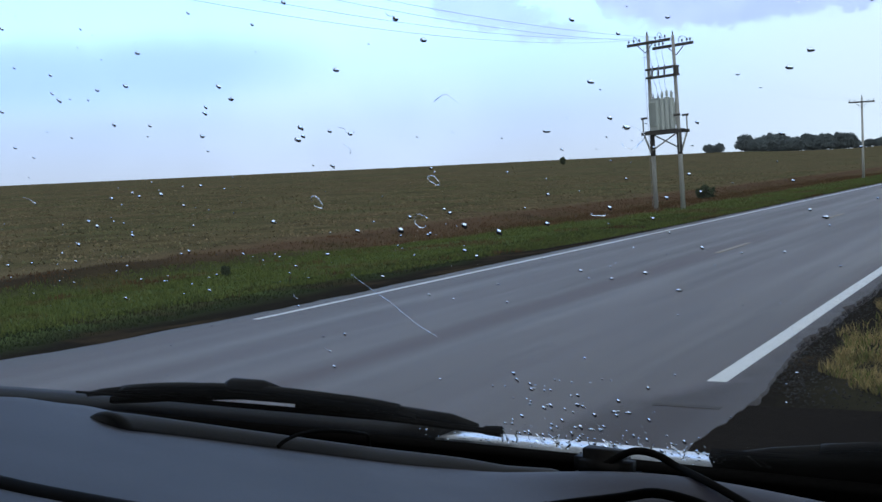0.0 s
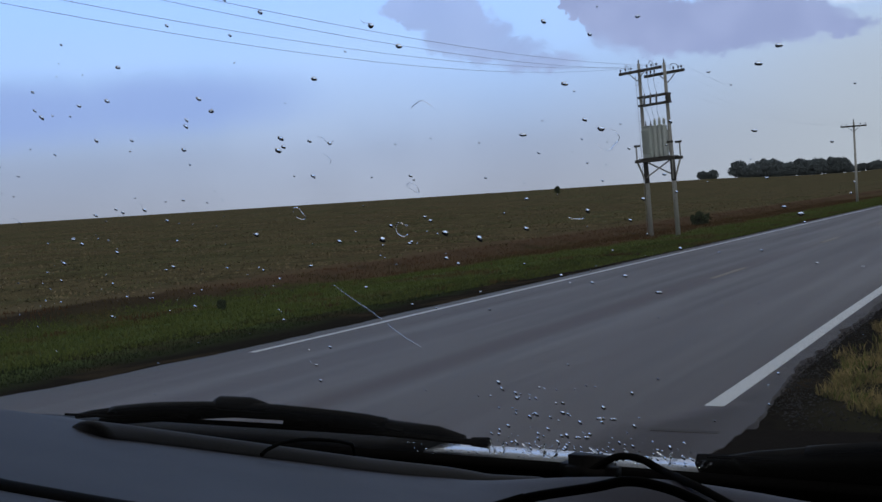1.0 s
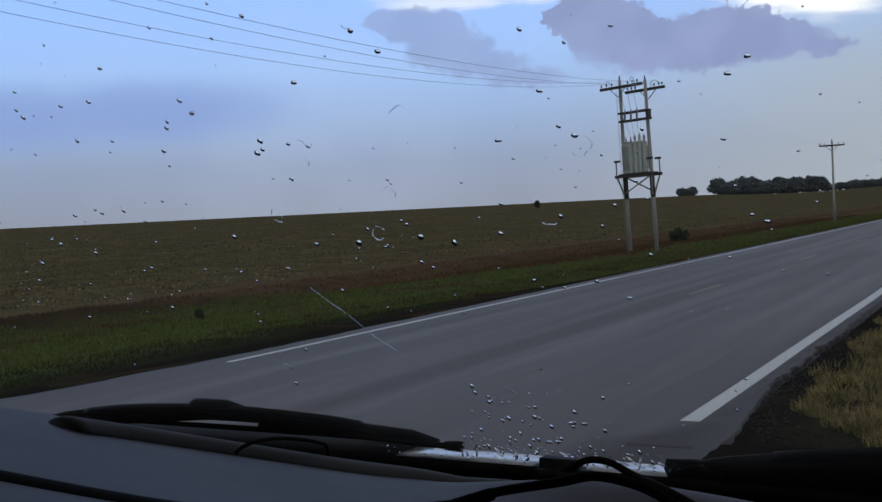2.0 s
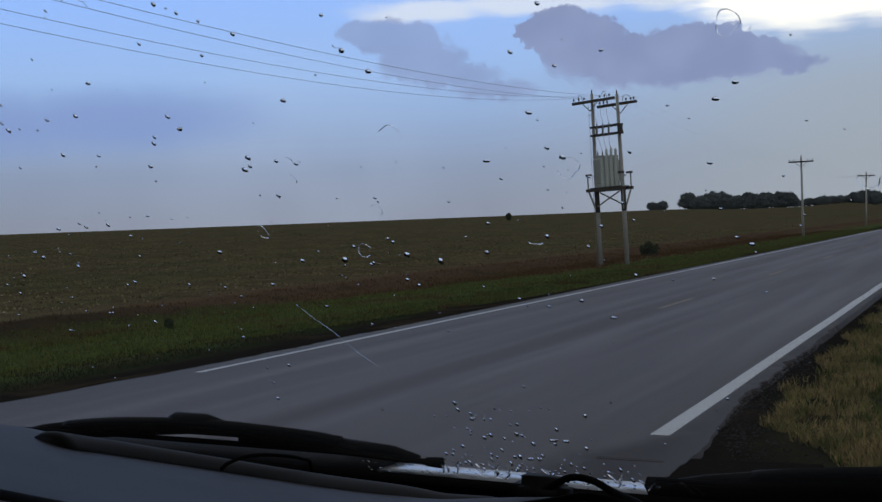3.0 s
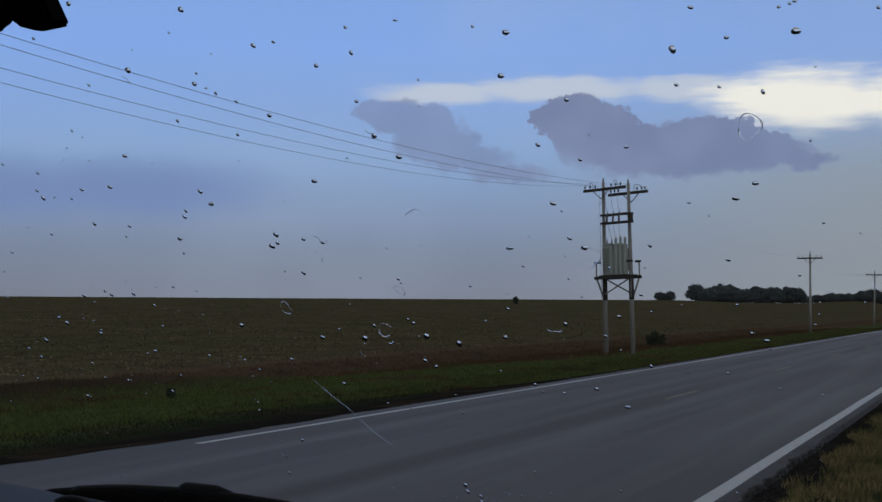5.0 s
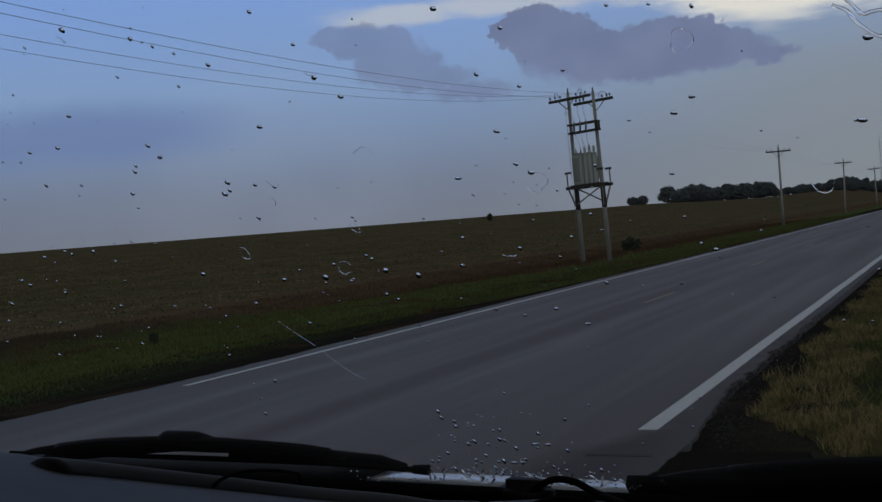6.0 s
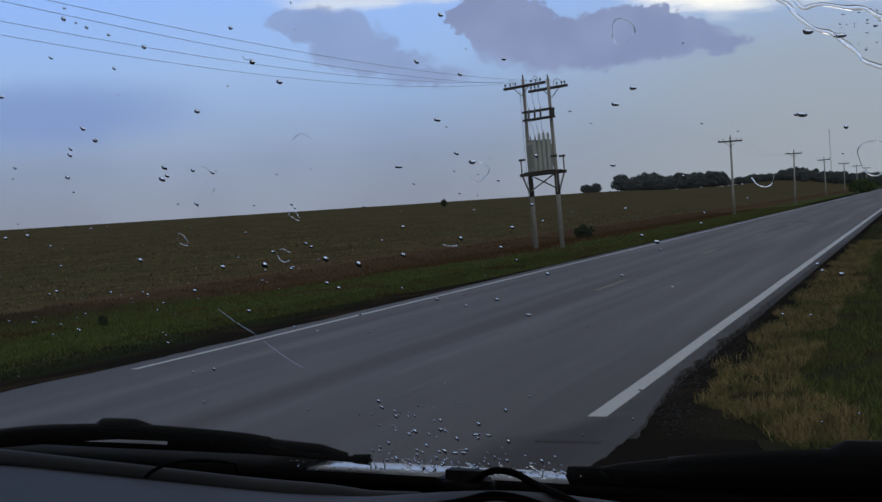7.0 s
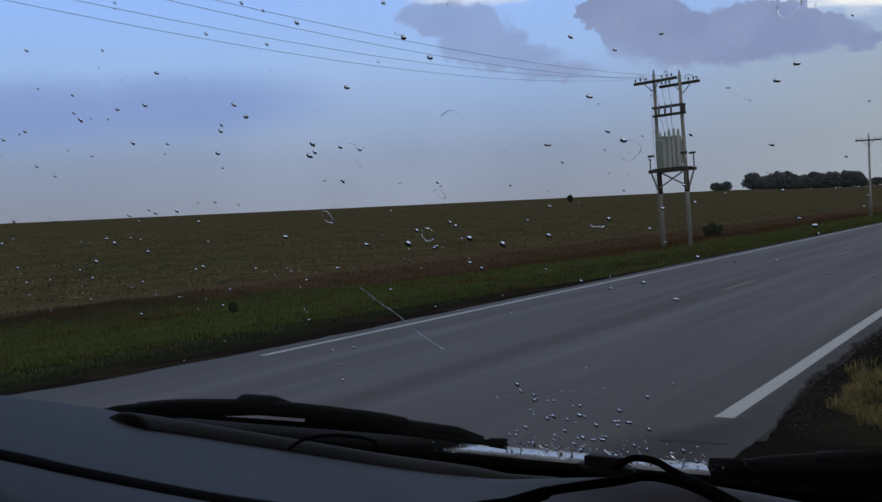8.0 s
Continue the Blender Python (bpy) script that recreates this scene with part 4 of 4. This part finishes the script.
def dash_z(x, y):
    """Height of the dashboard's upper face."""
    k = step(0.76, 0.93, y)
    z = 1.633 - 0.25 * (y - 0.581) - 0.20 * (min(x, -0.45) + 0.549) - (0.20 - 0.18 * k) * max(0.0, x + 0.45)
    z += 0.018 * math.exp(-(((x + 0.30) / 0.14) ** 2 + ((y - 0.925) / 0.055) ** 2))
    left = -0.668 + 0.10 * step(0.62, 0.80, y) + 0.07 * step(0.80, 1.0, y)
    z -= 0.16 * step(0.0, 0.10, left + 0.01 - x)
    z -= 0.10 * step(0.33, 0.18, y)
    return z


def build_dashboard():
    nx, ny = 110, 90
    verts, faces = [], []
    for s in (0, 1):
        for j in range(ny + 1):
            for i in range(nx + 1):
                u = -1.58 + 1.78 * i / nx
                back = 1.0 - 0.035 * (u + 0.7) ** 2
                v = 0.17 + (back - 0.19) * j / ny
                p = V(u, v, 0)
                verts.append((p.x, p.y, dash_z(p.x, p.y) if s == 0 else 1.15))
    n, o = nx + 1, (nx + 1) * (ny + 1)
    for j in range(ny):
        for i in range(nx):
            a = j * n + i
            faces += [(a, a + 1, a + n + 1, a + n), (o + a, o + a + n, o + a + n + 1, o + a + 1)]
    for i in range(nx):
        faces += [(i, o + i, o + i + 1, i + 1), (ny * n + i, ny * n + i + 1, o + ny * n + i + 1, o + ny * n + i)]
    for j in range(ny):
        faces += [(j * n, (j + 1) * n, o + (j + 1) * n, o + j * n), (j * n + nx, o + j * n + nx, o + (j + 1) * n + nx, (j + 1) * n + nx)]
    return tagged(mesh_object("dashboard", verts, faces, DASH, True, van, INV), "grey grained vinyl dashboard")


dashboard = build_dashboard()


def strip(name, points, width, height, material, parent, label="", lift=0.0, waist=0.0):
    """A rounded moulding that lies on the dashboard along the points, rounded at its ends and narrower at its waist."""
    pts = spline([(x, y, 0) for x, y in points], 10)
    verts, faces, m = [], [], 9
    for i, p in enumerate(pts):
        t = (pts[min(i + 1, len(pts) - 1)] - pts[max(i - 1, 0)]).normalized()
        side = Vector((-t.y, t.x, 0))
        k = i / (len(pts) - 1)
        f = min(1.0, 0.40 + 2.0 * math.sqrt(min(k, 1 - k) * 2))
        w = 1 - waist * step(0.10, 0.42, k) * (1 - 0.5 * step(0.45, 0.62, k))
        for j in range(m):
            a = math.pi * j / (m - 1)
            q = p + side * (width / 2) * (f * w * math.cos(a) - (1 - w))
            verts.append((q.x, q.y, dash_z(p.x, p.y) + lift - 0.006 + height * f * math.sin(a)))
    for i in range(len(pts) - 1):
        for j in range(m - 1):
            a = i * m + j
            faces.append((a, a + 1, a + m + 1, a + m))
        faces.append((i * m, (i + 1) * m, (i + 1) * m + m - 1, i * m + m - 1))
    faces += [tuple(range(m)), tuple(len(verts) - 1 - j for j in range(m))]
    return tagged(mesh_object(name, verts, faces, material, True, parent, INV), label)


strip("dash_moulding", [(-0.588, 0.619), (-0.582, 0.654), (-0.560, 0.720), (-0.532, 0.800), (-0.496, 0.892), (-0.453, 0.951), (-0.400, 0.972)], 0.045, 0.013, DASH_DARK, dashboard, "dark rounded moulding along the pad", 0.001, 0.38)
# raised black strips stand in for the dark of a trench and a panel gap
strip("defroster_trench", [(-0.600, 0.715), (-0.592, 0.745), (-0.572, 0.812), (-0.540, 0.905), (-0.497, 0.965)], 0.056, 0.008, BLACK, dashboard, "black strip in place of a trench below the windscreen")
strip("dash_seam", [(-0.50, 0.35), (-0.449, 0.391), (-0.426, 0.408), (-0.393, 0.442), (-0.372, 0.475), (-0.34, 0.55)], 0.032, 0.009, BLACK, dashboard, "black strip in place of a gap between dashboard panels")

# outside panels ahead of the glass
sheet("bonnet", lambda u, v, s: V(u, 1.02 + v - 0.035 * (u + 0.7) ** 2, 1.520 - 0.42 * max(0, v - 0.042) - 0.12 * max(0, v - 0.5) ** 2 - 0.08 * (u + 0.7) ** 4 + s), span(-1.55, 0.15, 24), [0, 0.02, 0.04, 0.055, 0.08, 0.15, 0.3, 0.5, 0.7, 0.85], 0.01, PAINT, "wet silver bonnet edge below the windscreen")
cowl = sheet("cowl_grille", lambda u, v, s: V(u, 1.016 + v - 0.035 * (u + 0.7) ** 2, 1.520 + 0.009 * math.sin(min(1, v / 0.06) * 3.0) + 0.25 * s), span(-1.55, -0.69, 16), span(0, 0.075, 6), 0.05, BLACK_GLOSS, "black plastic cowl grille under the wipers")


def wiper(u0, u1, w0, w1, b0, b1, hump, tail, name="wiper"):
    """A parked wiper on the glass: rubber from u0 to u1, a deep bridge from b0 to b1 with claws at its ends, and the arm that holds it at the hump."""
    def g(u, up=0.0, lift=0.01):
        return glass(u, w0 + (w1 - w0) * (u - u0) / (u1 - u0) + up, lift)
    blade = part(name + "_blade", tube([g(u, 0.009 - 0.006 * step(u1 - 0.14, u1, u), 0.006) for u in span(u0, u1, 20)], [0.0016 + 0.0016 * min(1, i / 9) for i in range(21)], 6), BLACK, van, "black rubber wiper blade", inv=INV)

    def web(u, v, s):
        k = 2 * (u - b0) / (b1 - b0) - 1
        slots = 0.0150 * step(-0.32, -0.24, k) * step(0.46, 0.36, k) + 0.0085 * step(0.64, 0.68, k) * step(0.96, 0.92, k)
        low, high = 0.0025 + slots, 0.0145 + 0.0035 * (k + 1) + 0.0165 * (1 - abs(k) ** 2.4)
        return g(u, low + (high - low) * v, 0.020 + s - 0.004 * abs(2 * v - 1) ** 3)
    tagged(sheet("bridge", web, span(b0, b1, 40), span(0, 1, 5), 0.008, BLACK_GLOSS, parent=blade), "")
    part("claw", tube([g(u0 + 0.015, 0.0045, 0.007), g((u0 + b0) / 2, 0.0055, 0.011), g(b0 + 0.01, 0.008, 0.016)], [0.003, 0.0045, 0.0052], 10), BLACK_GLOSS, blade, smooth_faces=True, inv=INV)
    part("claw", tube([g(b1 - 0.01, 0.0105, 0.016), g(b1 + 0.5 * (u1 - b1), 0.006, 0.014), g(u1 - 0.03, 0.001, 0.010)], [0.0058, 0.0058, 0.0045], 12), BLACK_GLOSS, blade, smooth_faces=True, inv=INV)
    for c in (b0 + 0.24 * (b1 - b0), b0 + 0.74 * (b1 - b0), b0 + 0.98 * (b1 - b0)):
        part("yoke", tube([g(c - 0.03, 0.009, 0.01), g(c, 0.012, 0.014), g(c + 0.03, 0.009, 0.01)], 0.004, 6), BLACK_GLOSS, blade, inv=INV)
    part("clip", tube([g(hump - 0.006, 0.027, 0.018), g(hump + 0.004, 0.0300, 0.018), g(hump + 0.046, 0.0298, 0.018), g(hump + 0.070, 0.027, 0.016)], [0.006, 0.0082, 0.0080, 0.005], 10), BLACK_GLOSS, blade, smooth_faces=True, inv=INV)
    for k in range(4):
        part("clip_tooth", box(g(hump + 0.006 + 0.017 * k, 0.0155, 0.017), (0.007, 0.006, 0.006), 0.001), BLACK, blade, inv=INV)
    part("tip", tube([g(u1 - 0.020, 0.001, 0.008), g(u1 - 0.002, 0.001, 0.008)], [0.0045, 0.0056], 8), BLACK, blade, inv=INV)
    part("arm", tube(spline([g(hump + 0.09, 0.012, 0.022), g(hump, 0.004, 0.024), g(hump - 0.2 * tail, -0.004, 0.02), g(hump - 0.42 * tail, -0.010, 0.012)]), 0.0055, 8), BLACK_GLOSS, blade, "black steel wiper arm", inv=INV)


wiper(-1.194, -0.606, 0.012, 0.008, -1.12, -0.7245, -0.942, 0.5)
wiper(-0.385, 0.16, 0.004, 0.020, -0.30, 0.06, -0.15, 0.4)
sheet("cowl_cover", lambda u, w, s: glass(u, -0.02 + w * (0.027 + 0.026 * step(-0.42, -0.16, u)), 0.012 + s), span(-0.397, 0.18, 16), span(0, 1, 4), 0.01, BLACK, "black cowl cover beneath the wiper")

# cabin shell: roof, pillars, doors with window openings, floor, back wall
def slab_van(name, u0, u1, v0, v1, z0, z1, material, label="", bevel=0.01):
    bm = box(((u0 + u1) / 2, (v0 + v1) / 2, (z0 + z1) / 2), (u1 - u0, v1 - v0, z1 - z0), bevel)
    bmesh.ops.transform(bm, matrix=pose(0, 0, 0, 0, 0, -TURN), verts=bm.verts)
    return part(name, bm, material, van, label, inv=INV)


slab_van("roof", -1.70, 0.30, -3.2, 0.46, 2.13, 2.19, CABIN, "pale van roof")
slab_van("floor_pan", -1.70, 0.30, -3.2, 1.9, 0.42, 0.50, CABIN)
slab_van("back_wall", -1.70, 0.30, -3.25, -3.18, 0.50, 2.13, CABIN)
for u in (-1.70, 0.24):
    slab_van("side_wall", u, u + 0.06, -3.18, 1.9, 0.50, 1.30, PAINT)
    slab_van("side_wall", u, u + 0.06, -3.18, -0.55, 1.30, 2.13, PAINT)
    a, b = V(u + 0.03, 1.02, 1.30), V(u + 0.03, 0.40, 2.16)
    part("pillar", beam(a, b, 0.09, 0.06, 0.01), CABIN, van, inv=INV)
slab_van("nose", -1.64, 0.24, 1.84, 1.92, 0.45, 1.02, PAINT, "silver van nose")
slab_van("firewall", -1.64, 0.24, 1.0, 1.05, 0.50, 1.30, CABIN)
for u in (-1.62, 0.22):
    for v in (1.35, -2.3):
        wheel = part("wheel", tube([V(u - 0.11, v, 0.36), V(u - 0.10, v, 0.36), V(u + 0.10, v, 0.36), V(u + 0.11, v, 0.36)], [0.33, 0.36, 0.36, 0.33], 28), BLACK, van, "black tyre", inv=INV)
        part("rim", tube([V(u - 0.115, v, 0.36), V(u + 0.115, v, 0.36)], 0.21, 20), STEEL, wheel, inv=INV)

# rear-view mirror hung from the glass
def prism(corners, v0, v1, bevel):
    """A bevelled block with the given outline across the van, from v0 to v1 along it."""
    bm = bmesh.new()
    rings = [[bm.verts.new(V(u, v, z)) for u, z in corners] for v in (v0, v1)]
    n = len(corners)
    bm.faces.new(rings[0]), bm.faces.new(rings[1][::-1])
    for i in range(n):
        bm.faces.new((rings[0][i], rings[1][i], rings[1][(i + 1) % n], rings[0][(i + 1) % n]))
    bmesh.ops.bevel(bm, geom=bm.edges[:], offset=bevel, segments=3, affect="EDGES")
    return bm


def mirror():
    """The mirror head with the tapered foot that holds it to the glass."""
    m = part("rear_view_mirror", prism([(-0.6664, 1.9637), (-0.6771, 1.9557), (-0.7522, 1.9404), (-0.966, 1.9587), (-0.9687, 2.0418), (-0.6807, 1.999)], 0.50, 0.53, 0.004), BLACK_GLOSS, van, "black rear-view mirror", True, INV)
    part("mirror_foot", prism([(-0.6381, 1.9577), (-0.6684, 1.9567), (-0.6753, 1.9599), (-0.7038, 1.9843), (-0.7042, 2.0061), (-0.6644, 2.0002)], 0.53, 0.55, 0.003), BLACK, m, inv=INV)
    part("mirror_stem", tube([V(-0.67, 0.56, 2.05), V(-0.67, 0.57, 2.07), glass(-0.67, 0.70, -0.012)], 0.011, 8), BLACK, m, inv=INV)


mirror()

# ---------------------------------------------------------------- clutter on the dashboard


def on_dash(x, y, h=0.0):
    return Vector((x, y, dash_z(x, y) + h))


sensor = thing("dash_sensor", Matrix.Translation(on_dash(-0.361, 0.96)), "small black rounded sensor box on the dashboard", "sensor")
SI = sensor.matrix_basis.inverted()
part("housing", box(on_dash(-0.361, 0.96, 0.011), (0.050, 0.030, 0.026), 0.008, pose(0, 0, 0, 0, 3, -4)), BLACK_GLOSS, sensor, inv=SI, smooth_faces=True)
part("foot", box(on_dash(-0.361, 0.96, 0.0), (0.058, 0.036, 0.006), 0.002), BLACK, sensor, inv=SI)


def cable(points, r, label):
    return tagged(part("cable", tube(spline(points, 10), r, 8), BLACK, None, label, True), category="cable", group="cables on the dashboard")


cable([on_dash(-0.375, 0.965, 0.006), (-0.357, 0.950, 1.540), (-0.344, 0.950, 1.548), (-0.330, 0.950, 1.553), (-0.313, 0.950, 1.551), (-0.295, 0.945, 1.544), on_dash(-0.259, 0.903, 0.004), on_dash(-0.230, 0.884, 0.004), on_dash(-0.19, 0.86, 0.003), on_dash(-0.1, 0.80, 0.003)], 0.0031, "black cable arching over the dashboard to a sensor")
cable([on_dash(-0.36, 0.58, 0.002), on_dash(-0.315, 0.565, 0.004), (-0.280, 0.562, 1.606), (-0.2515, 0.563, 1.6164), (-0.2387, 0.563, 1.6202), (-0.2093, 0.563, 1.6260), (-0.192, 0.563, 1.6298), (-0.1754, 0.563, 1.6279), (-0.162, 0.563, 1.6234), (-0.150, 0.562, 1.617), (-0.125, 0.56, 1.597), (-0.10, 0.555, 1.572), on_dash(-0.07, 0.55, 0.003), on_dash(-0.02, 0.55, 0.002)], 0.0025, "thick black cable arching over the dashboard")
cable([on_dash(-0.5195, 0.722, 0.004), (-0.5190, 0.730, 1.5985), (-0.5171, 0.747, 1.5998), (-0.5138, 0.770, 1.5975), (-0.5085, 0.798, 1.5912), (-0.512, 0.822, 1.5845), (-0.520, 0.845, 1.5775), on_dash(-0.530, 0.865, 0.004)], 0.0015, "thin black wire looping over the moulding")
plug = thing("cable_plug", Matrix.Translation(on_dash(-0.315, 0.565)), "thick black plug at the end of a cable", "plug")
PI = plug.matrix_basis.inverted()
part("plug_body", tube(spline([on_dash(-0.335, 0.572, 0.002), on_dash(-0.312, 0.565, 0.006), (-0.282, 0.562, 1.606), (-0.262, 0.563, 1.612)], 4), [0.003 + 0.0042 * math.sin(math.pi * min(1, (i + 2) / 13)) for i in range(13)], 10), BLACK, plug, inv=PI, smooth_faces=True)
part("plug_collar", tube([(-0.268, 0.563, 1.610), (-0.246, 0.563, 1.618)], [0.0042, 0.0034], 10), BLACK, plug, inv=PI, smooth_faces=True)

# ---------------------------------------------------------------- rain on the glass


def rain():
    """Beads of water on the outer face of the windscreen, each a flattened cap, and a few runs."""
    rnd = random.Random(31)
    verts, faces = [], []

    def bead(u, w, a, b, h):
        """A cap of water, a little uneven, fuller towards its lower edge."""
        o, m, k = len(verts), 12, 4
        p1, p2, e1, e2 = rnd.uniform(0, 6.3), rnd.uniform(0, 6.3), rnd.uniform(0, 0.16), rnd.uniform(0, 0.10)
        for j in range(k):
            q = 1 - j / k
            for i in range(m):
                t = 2 * math.pi * i / m
                wob = 1 + e1 * math.cos(2 * t + p1) + e2 * math.cos(3 * t + p2)
                verts.append(glass(u + a * q * wob * math.cos(t), w + b * q * wob * math.sin(t), 0.0006 + h * (1 - q * q)))
        verts.append(glass(u, w, 0.0006 + h))
        for j in range(k - 1):
            for i in range(m):
                faces.append((o + j * m + i, o + j * m + (i + 1) % m, o + (j + 1) * m + (i + 1) % m, o + (j + 1) * m + i))
        for i in range(m):
            faces.append((o + (k - 1) * m + i, o + (k - 1) * m + (i + 1) % m, o + k * m))
        faces.append(tuple(o + m - 1 - i for i in range(m)))

    def trail(u, w, du, dw, r):
        """A short wavering thread of water left by a drop that slid."""
        n = max(5, int(math.hypot(du, dw) / (r * 1.3)))
        ph = rnd.uniform(0, 6.3)
        for i in range(n):
            k = i / n
            bead(u + du * k + 0.12 * dw * math.sin(ph + 7 * k), w + dw * k - 0.12 * du * math.sin(ph + 7 * k), r, r * 0.8, r * 0.6)

    for _ in range(430):                      # scattered over the wiped field, fewer low down
        u, w = rnd.uniform(-1.15, 0.0), rnd.uniform(0.07, 0.66)
        if w < 0.24 and rnd.random() < 0.6:
            continue
        a = rnd.choice((0.0006, 0.0007, 0.0008, 0.0010, 0.0012, 0.0014, 0.0017, 0.0020, 0.0024))
        a *= 0.72 if w < 0.28 else 1.0
        bead(u, w, a * rnd.uniform(0.95, 1.35), a * rnd.uniform(0.8, 1.2) * max(1.0, 1.65 - 1.6 * w), a * 0.8)
        if rnd.random() < 0.03:
            trail(u, w, -rnd.uniform(0.003, 0.007), rnd.uniform(0.004, 0.012), rnd.uniform(0.0003, 0.00045))
    for _ in range(90):                       # small beads low on the wiped field
        u, w = rnd.uniform(-1.1, -0.2), rnd.uniform(0.20, 0.38)
        a = rnd.choice((0.0006, 0.0008, 0.0010, 0.0014, 0.0018))
        bead(u, w, a * rnd.uniform(1.0, 1.5), a * rnd.uniform(0.8, 1.1), a * 0.8)
    for _ in range(60):                       # cluster that the wipers miss
        u, w = rnd.gauss(-0.525, 0.04), rnd.uniform(0.02, 0.115)
        a = rnd.choice((0.0007, 0.0009, 0.0012, 0.0016))
        bead(u, w, a * rnd.uniform(1.0, 1.3), a * rnd.uniform(1.4, 2.1), a * 0.8)
    for _ in range(75):                       # held along the foot of the glass
        u, w = rnd.uniform(-0.60, -0.39), 0.010 + 0.03 * rnd.random() ** 1.5
        a = rnd.choice((0.0008, 0.0011, 0.0015, 0.002))
        bead(u, w, a * rnd.uniform(0.6, 1.1), a * rnd.uniform(0.9, 2.2), a * 0.5)
    for _ in range(70):                       # specks on the strip above the bonnet
        a = rnd.choice((0.0006, 0.0009, 0.0012))
        bead(rnd.uniform(-0.70, -0.39), rnd.uniform(-0.008, 0.012), a * 1.3, a, a * 0.8)
    for _ in range(26):                       # small spray between the runs
        bead(rnd.uniform(-0.09, -0.06), rnd.uniform(0.44, 0.472), rnd.choice((0.0004, 0.0006, 0.001)), 0.0005, 0.0003)
    for u, w in ((-0.453, 0.066), (-0.466, 0.066), (-0.499, 0.036)):
        bead(u, w, 0.0038, 0.0018, 0.0018)
    ob = mesh_object("rain_drops", verts, faces, WATER, True)
    ob.visible_shadow = False
    return tagged(ob, "clear rain drops beaded on the windscreen", "water drops", kind="stuff")


def run(points, r):
    """A run of water down the glass: a low ridge with an uneven width."""
    path = [Vector((u, w, 0)) for u, w in points]
    path = spline(path, 8)
    verts, faces, m = [], [], 9
    for i, p in enumerate(path):
        t = (path[min(i + 1, len(path) - 1)] - path[max(i - 1, 0)]).normalized()
        f = r * (0.8 + 0.6 * noise.noise((p.x * 120, p.y * 120, 2)))
        for j in range(m):
            q = 2 * j / (m - 1) - 1
            ridge = 0.9 * (q + 1) if q < 0.5 else 1.35 * (1 - (2 * q - 1) ** 2)
            verts.append(glass(p.x - t.y * f * q, p.y + t.x * f * q, 0.0006 + f * ridge))
    for i in range(len(path) - 1):
        for j in range(m - 1):
            a = i * m + j
            faces.append((a, a + 1, a + m + 1, a + m))
        faces.append((i * m + m - 1, i * m, (i + 1) * m, (i + 1) * m + m - 1))
    faces += [tuple(range(m - 1, -1, -1)), tuple(range(len(verts) - m, len(verts)))]
    ob = mesh_object("water_run", verts, faces, WATER, True)
    ob.visible_shadow = False
    return tagged(ob, "thin run of rain water on the windscreen", "water", "runs of water on the glass")


def ring(u, w, r, tall, a0, a1):
    """The rim that a burst drop leaves: an open loop of water, thinner towards its ends."""
    wob = lambda a: r * (1 + 0.16 * math.sin(radians(2 * a) + 90 * u) + 0.10 * math.sin(radians(3 * a) + 70 * w))
    run([(u + wob(a) * math.cos(radians(a)), w + wob(a) * tall * math.sin(radians(a))) for a in span(a0, a1, 12)], 0.00042)


rain()
for u, w, r, tall, a0, a1 in ((-0.519, 0.347, 0.0042, 1.1, -170, 170), (-0.643, 0.328, 0.0055, 1.1, -150, 160), (-0.551, 0.304, 0.0065, 1.2, 20, 300), (-0.396, 0.310, 0.0055, 1.0, -160, -20), (-0.2115, 0.476, 0.0072, 1.2, -175, 165), (-0.582, 0.383, 0.0040, 1.2, -80, 90), (-0.347, 0.377, 0.0085, 1.1, -160, 120), (-0.151, 0.354, 0.0085, 0.9, -175, 0), (-0.083, 0.3626, 0.010, 1.2, 40, 320), (-0.474, 0.417, 0.0085, 1.1, 10, 160)):
    ring(u, w, r, tall, a0, a1)
# thin sheets and rivulets where water gathers at the foot of the glass
foot = random.Random(77)
for i in range(22):
    u = -0.605 + 0.012 * i + foot.uniform(-0.006, 0.006)
    w, d = foot.uniform(0.010, 0.026), foot.choice((-1, 1)) * foot.uniform(0.003, 0.012)
    run([(u, w), (u + 0.4 * d, w - 0.3 * (w - 0.002)), (u + 0.5 * d, w - 0.6 * (w - 0.002)), (u + d, 0.002)], foot.uniform(0.0008, 0.0017))
run([(-0.121, 0.484), (-0.114, 0.479), (-0.110, 0.4705), (-0.102, 0.4604), (-0.0933, 0.4556), (-0.088, 0.449), (-0.082, 0.441), (-0.079, 0.4346), (-0.0725, 0.430), (-0.06, 0.422)], 0.0014)
run([(-0.116, 0.492), (-0.110, 0.482), (-0.106, 0.475), (-0.101, 0.4756), (-0.095, 0.4755), (-0.082, 0.471), (-0.0735, 0.469), (-0.066, 0.462), (-0.05, 0.455)], 0.0014)
run([(-0.657, 0.243), (-0.645, 0.222), (-0.634, 0.206), (-0.620, 0.178), (-0.606, 0.160)], 0.00026)
